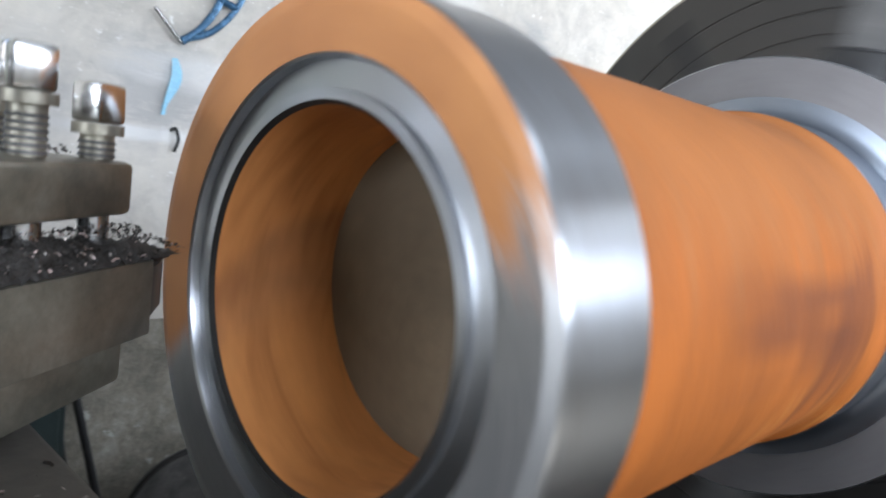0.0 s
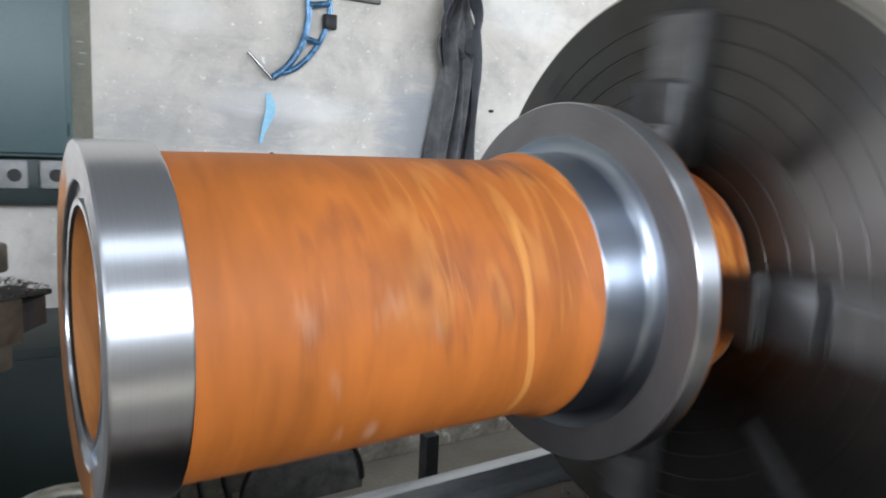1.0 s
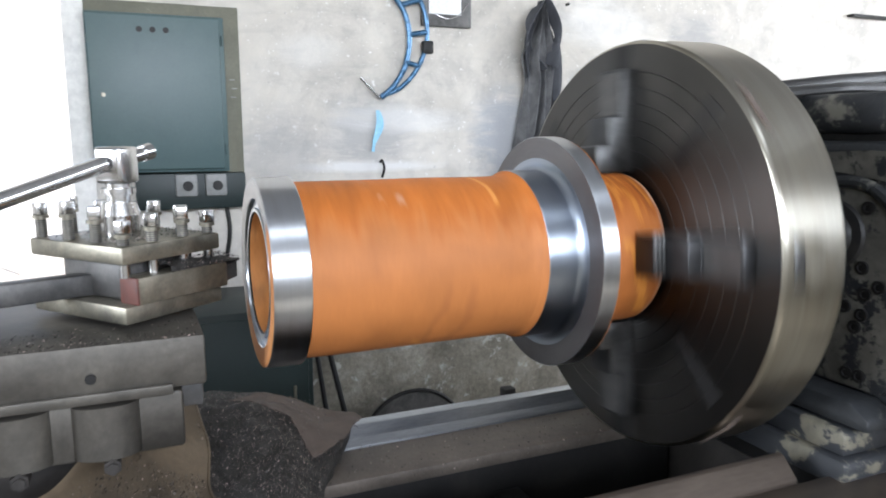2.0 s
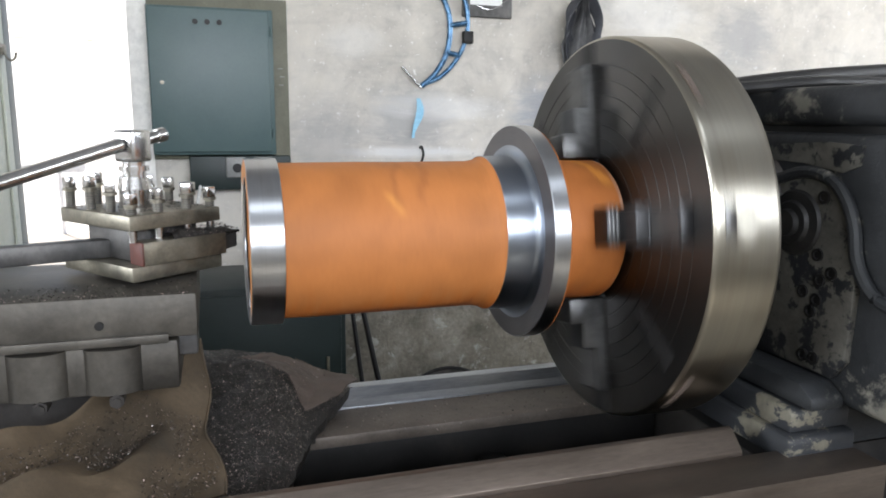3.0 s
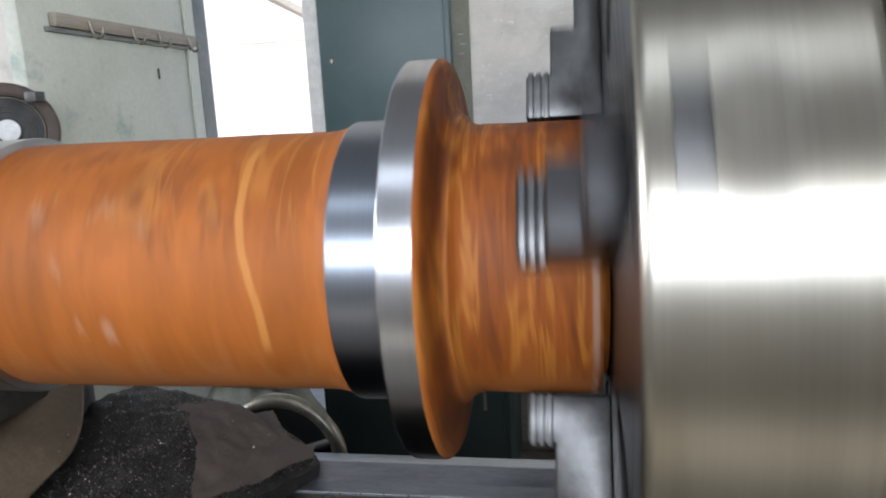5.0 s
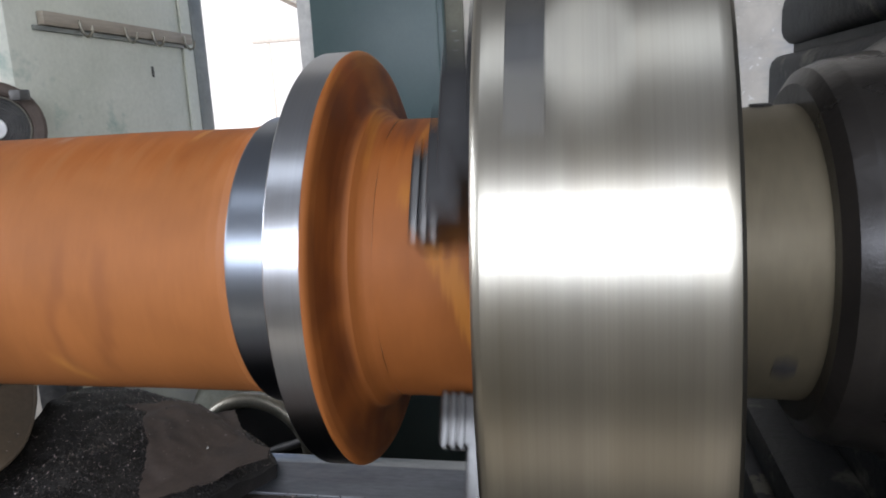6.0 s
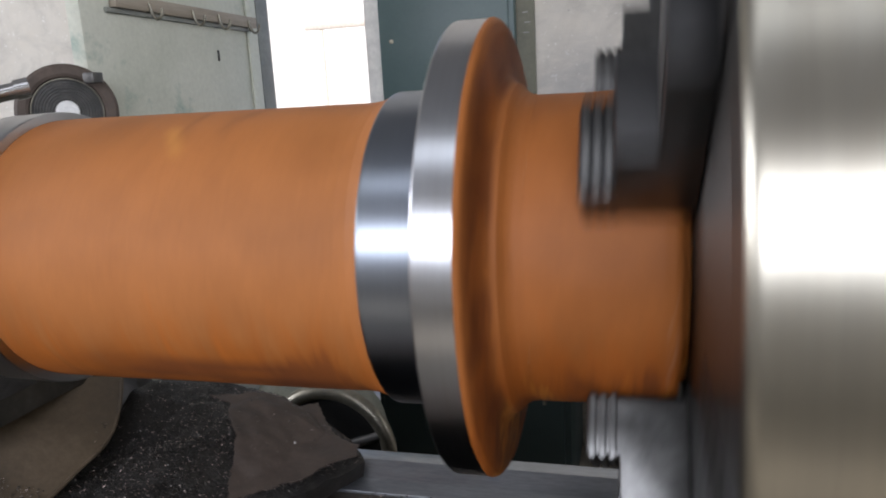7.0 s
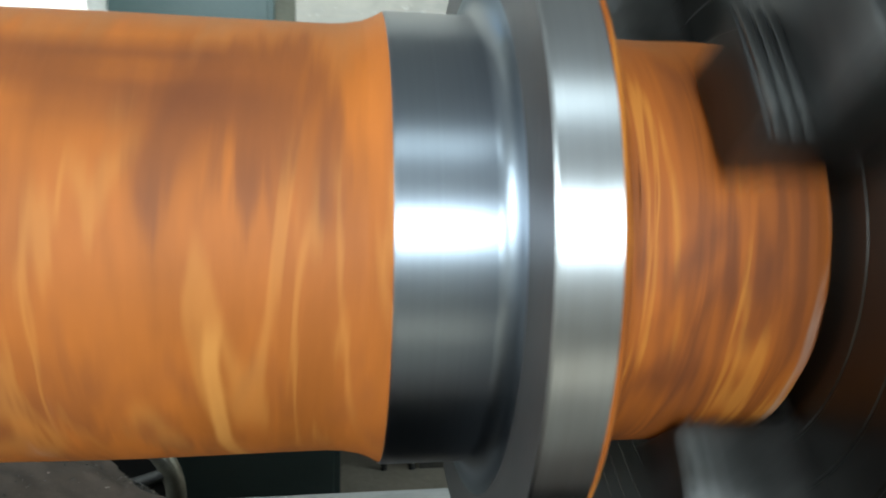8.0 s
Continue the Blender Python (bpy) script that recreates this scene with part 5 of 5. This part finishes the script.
def on_tool(rng):
    d, w = rng.uniform(0.062, 0.198), rng.uniform(-0.012, 0.024)
    c, s = math.cos(radians(35)), math.sin(radians(35))
    return (-0.172 + d * c - w * s, -0.002 + d * s + w * c, 0.0085 + (0.010 + 0.004 * rng.random()) * max(0, 1 - (abs(w - 0.007) / 0.019) ** 2) * min(1, (0.203 - d) / 0.035))


def on_slide(rng):
    return (rng.uniform(-0.6, -0.09), -0.068 + 0.10 * rng.random() ** 2, -0.0672)


chips("heap_chips", 42000, 1, on_heap, 0.0016, "glinting loose chips on the swarf heap")
chips("ledge_chips", 600, 2, on_ledge, 0.0024, "loose chips on the bed ledge")
chips("post_chips", 800, 3, on_post, 0.0020, "loose chips on the tool post")
chips("tool_chips", 900, 4, on_tool, 0.0016, "curled chips piled on the turning tool")
chips("slide_chips", 900, 5, on_slide, 0.0023, "loose chips on the top slide")


def canvas_at(u, v):
    """The draped canvas: u from its free edge to the far end, v from the slide down to the front."""
    top = Vector((-0.086, 0.200, -0.226)).lerp(Vector((-0.46, -0.27, -0.240)), u)
    low = Vector((-0.055, -0.20, -0.352)).lerp(Vector((-0.44, -0.62, -0.300)), u)
    p = top.lerp(low, v)
    sag = -0.012 * math.sin(math.pi * u) * (1 - v) - 0.060 * math.sin(math.pi * v ** 0.55) * (1 - u) ** 2
    fold = 0.034 * (0.62 - abs(math.sin(0.9 * u + 4.6 * v + 0.3))) * math.sin(math.pi * v) ** 0.7 * min(1, 0.2 + 3 * u) + 0.010 * math.sin(u * 8 + 5 * v) + 0.008 * math.sin(u * 19 - 6 * v) + 0.012 * noise.noise(Vector((u * 5, v * 5, 2)))
    return p + Vector((0.010 * math.sin(9 * v) * (1 - u), 0, sag + fold)), fold


def canvas_cover():
    t = thing("canvas_cover", (0, 0, Z0), "brown oily canvas cover draped over the carriage", "cover")
    part("sheet", sheet(lambda u, v: canvas_at(u, v)[0], 56, 50, 0.003), M_LEATHER, t)
    part("hem", tube([canvas_at(0.004, j / 40)[0] for j in range(41)], 0.0026, 8), M_LEATHER, t, "rolled canvas hem")
    return t


canvas_cover()


def on_canvas(rng):
    p, fold = canvas_at(rng.uniform(0.02, 0.9), rng.uniform(0.1, 0.9))
    return p + Vector((0, 0, 0.0035)) if fold < 0.0 else None


chips("canvas_chips", 8000, 6, on_canvas, 0.0019, "glinting chips lying in the canvas folds")


def on_card(rng):
    y = rng.uniform(0.17, 0.34)
    x = rng.uniform(0.06, 0.22)
    z = heap_height(x, y) + 0.0085
    return (x, y, z) if x < heap_edge(y) - 0.012 and z > -0.40 and rng.random() < 0.25 + 2.2 * max(0, x - 0.12) * 4 else None


chips("card_chips", 420, 7, on_card, 0.0021, "loose chips scattered on the cardboard")


def card_piece():
    """A torn piece of brown card lying on the heap's edge, over the way."""
    t = thing("card_piece", (0, 0, Z0), "torn brown cardboard lying on the swarf heap", "cardboard")

    outline = ((-0.020, 0.298), (0.030, 0.285), (0.052, 0.240), (0.085, 0.205), (0.108, 0.128), (0.125, 0.134), (0.190, 0.190), (0.246, 0.262), (0.236, 0.290), (0.192, 0.305),
               (0.155, 0.352), (0.124, 0.396), (0.105, 0.388), (0.080, 0.352), (0.050, 0.330))

    def inside(x, y):
        hit = False
        for (xa, ya), (xb, yb) in zip(outline, outline[1:] + outline[:1]):
            if (ya > y) != (yb > y) and x < (xb - xa) * (y - ya) / (yb - ya) + xa:
                hit = not hit
        return hit

    def lie(x, y):
        z = -0.352 - 0.10 * max(0, x - 0.09) - 0.16 * max(0, 0.24 - y) + 0.05 * max(0, y - 0.33) + 0.004 * noise.noise(Vector((x * 25, y * 25, 7)))
        return max(z, heap_height(x, y) + 0.0025) if x < heap_edge(y) - 0.002 else z
    bm = bmesh.new()
    step, spots = 0.0036, {}
    for i in range(78):
        for j in range(80):
            x, y = -0.025 + step * i, 0.122 + step * j
            wob = 0.004 * noise.noise(Vector((x * 60, y * 60, 1)))
            if inside(x + step / 2 + wob, y + step / 2 - wob):
                cell = []
                for a, b in ((i, j), (i + 1, j), (i + 1, j + 1), (i, j + 1)):
                    if (a, b) not in spots:
                        px, py = -0.025 + step * a, 0.122 + step * b
                        spots[a, b] = bm.verts.new((px, py, lie(px, py)))
                    cell.append(spots[a, b])
                bm.faces.new(cell)
    bmesh.ops.smooth_vert(bm, verts=bm.verts[:], factor=0.5, use_axis_x=True, use_axis_y=True)
    bmesh.ops.solidify(bm, geom=bm.faces[:], thickness=0.0022)
    part("sheet", bm, M_CARD, t)

    def edge(k):
        a, b = Vector((0.112, 0.132)), Vector((0.240, 0.256))
        p = a.lerp(b, k)
        return Vector((p.x, p.y, lie(p.x, p.y)))
    rng = random.Random(11)
    for i in range(9):
        a = edge(rng.uniform(0.05, 0.8))
        part("torn_fibre", tube(spline((a, a + Vector((0.003, -0.003, -0.002)), a + Vector((0.004 + 0.008 * rng.random(), -0.007 * rng.random(), -0.004 - 0.008 * rng.random()))), 4), 0.0005, 5), M_CARD, t)
    return t


card_piece()


# ---------------------------------------------------------------- behind the bed
def handwheel():
    t = thing("handwheel", (0.036, 0.615, Z0 - 0.556), "black carriage handwheel with a rubbed steel rim", "handwheel")
    bm = bmesh.new()
    seg, ring = 64, 14
    rows = []
    for i in range(seg):
        a = 2 * math.pi * i / seg
        rows.append([bm.verts.new(((0.126 + 0.016 * math.cos(b)) * math.cos(a), 0.016 * math.sin(b), (0.126 + 0.016 * math.cos(b)) * math.sin(a)))
                     for b in [2 * math.pi * j / ring for j in range(ring)]])
    for i in range(seg):
        for j in range(ring):
            bm.faces.new((rows[i][j], rows[(i + 1) % seg][j], rows[(i + 1) % seg][(j + 1) % ring], rows[i][(j + 1) % ring]))
    bmesh.ops.recalc_face_normals(bm, faces=bm.faces)
    part("rim", bm, M_TOOL, t, "rubbed steel rim")
    part("hub", rods(((0, -0.225, 0), (0, 0.03, 0), 0.028)), M_BLACK, t)
    web = part("web", turned(((-0.008, 0.026), (-0.004, 0.07), (-0.006, 0.116), (0.006, 0.116), (0.006, 0.07), (0.004, 0.026)), 48), M_BLACK, t, "black dished web")
    web.rotation_euler = (0, 0, radians(90))
    for k in range(3):
        a = radians(20 + 120 * k)
        part("spoke", rods(((0.02 * math.cos(a), 0, 0.02 * math.sin(a)), (0.118 * math.cos(a), -0.004, 0.118 * math.sin(a)), 0.012, 0.010)), M_TOOL_DARK, t)
    return t


handwheel()


def slumped_sack():
    """A half-full cloth sack, folded over at the top."""
    t = thing("sack", (-0.34, 1.30, 0.0), "pale grey-green cloth sack slumped on the floor", "sack")
    bm = bmesh.new()
    bmesh.ops.create_uvsphere(bm, u_segments=72, v_segments=44, radius=1.0)
    for v in bm.verts:
        x, y, z = v.co
        k = 1 + 0.10 * noise.noise(Vector((x * 2.2, y * 2.2, z * 1.4))) + 0.05 * (0.5 - abs(math.sin(6 * math.atan2(y, x) + 3 * z)))
        side = 0.80 + 0.2 * (1 - abs(z)) - 0.1 * max(0, z)
        v.co = Vector((0.235 * x * k * side, 0.17 * y * k * side, 0.33 + 0.33 * math.copysign(abs(z) ** 0.75, z) + 0.025 * noise.noise(Vector((x * 4, y * 4, 3)))))
        v.co.z = max(v.co.z, 0.001)
    part("body", bm, M_SACK, t)
    part("folded_neck", sheet(lambda u, v: Vector((-0.20 + 0.42 * u, -0.10 + 0.16 * v + 0.02 * math.sin(9 * u), 0.628 + 0.035 * math.sin(math.pi * v) + 0.012 * math.sin(14 * u + 3 * v) - 0.05 * abs(u - 0.45))), 30, 10, 0.004), M_SACK, t, "folded sack neck")
    return t


slumped_sack()
solo("white_cable", tube(spline(((0.0, 0.0, 0.0), (-0.03, -0.45, -0.14), (-0.045, -0.74, -0.26), (-0.080, -0.80, -0.42), (-0.16, -0.76, -0.475), (-0.24, -0.70, -0.49)), 8), 0.0065, 10), M_PAPER,
     (-0.10, YW - 0.12, 1.17), "white flexible cable hanging behind the lathe", "cable")


def half_round_guard():
    """A flat-footed half disc of plate with a rolled rim."""
    arc = [(0.25 * math.cos(a), 0.04 + 0.25 * math.sin(a)) for a in [math.pi * i / 40 for i in range(41)]]
    t = thing("half_round_guard", (0.975, YW - 0.20, 0.0), "dark half-round steel guard plate standing against the wall", "guard")
    part("plate", prism([(0.25, 0.0)] + arc + [(-0.25, 0.0)], "y", -0.012, 0.012, 0.002), M_TOOL_DARK, t)
    part("rim", tube([(x, -0.012, z) for x, z in arc], 0.009, 8), M_BLACK, t)
    return t


half_round_guard()


def short_post():
    t = thing("short_post", (1.03, 1.07, 0.0), "short dark steel post standing behind the lathe", "post")
    part("shaft", boxed(-0.022, 0.022, -0.02, 0.02, 0.012, Z0 - 0.69, 0.003), M_BLACK, t)
    part("base", boxed(-0.07, 0.07, -0.07, 0.07, 0.0, 0.0115, 0.003), M_BLACK, t)
    return t


short_post()


def pulley_stand():
    t = thing("pulley_stand", (-0.84, 1.02, 0.0), "brown pulley wheel with a dark grooved face on a stand", "pulley")
    c = Z0 + 0.155

    def facing(profile, seg=72):
        bm = turned(profile, seg)
        bmesh.ops.rotate(bm, verts=bm.verts, cent=(0, 0, 0), matrix=Matrix.Rotation(radians(132), 3, "Z"))
        bmesh.ops.translate(bm, verts=bm.verts, vec=(0, 0, c))
        return bm
    part("rim", facing(((0.0, 0.090), (-0.016, 0.092), (-0.020, 0.100), (-0.020, 0.118), (-0.012, 0.126), (0.05, 0.126), (0.05, 0.06))), M_CARD, t, "brown dusty rim")
    grooves = [(-0.004, 0.0)]
    for i in range(9):
        r = 0.026 + 0.007 * i
        grooves += [(-0.004, r), (-0.007, r + 0.002), (-0.007, r + 0.004), (-0.004, r + 0.0055)]
    part("dish", facing(tuple(grooves) + ((0.0, 0.091),)), M_TOOL_DARK, t, "dark grooved dish")
    part("bright_ring", facing(((-0.0075, 0.0855), (-0.011, 0.0865), (-0.011, 0.0885), (-0.0075, 0.0895))), M_TOOL, t)
    part("hub", facing(((-0.0085, 0.030), (-0.016, 0.028), (-0.018, 0.018), (-0.018, 0.0)), 32), M_PAPER, t, "pale hub cap")
    part("bracket", boxed(0.078, 0.112, -0.02, 0.02, c + 0.070, c + 0.098, 0.004), M_TOOL_DARK, t)
    part("column", boxed(-0.05, 0.05, 0.05, 0.12, 0.02, c - 0.02, 0.006), M_TOOL_DARK, t)
    part("base", boxed(-0.16, 0.16, -0.12, 0.22, 0.0, 0.0195, 0.006), M_BED, t)
    return t


pulley_stand()


# ---------------------------------------------------------------- what moves
def motions():
    spin = [(i / 10, -(456.0 * (i / 10 - 4.0) + 16.0)) for i in range(81)]
    walk(chuck, [(t, pose(X1, 0, Z0, a, 0, 0)) for t, a in spin])
    walk(pipe, [(t, pose(0, 0, Z0, a, 0, 0)) for t, a in spin])
    walk(spindle, [(t, pose(0, 0, Z0, a, 0, 0)) for t, a in spin])


motions()
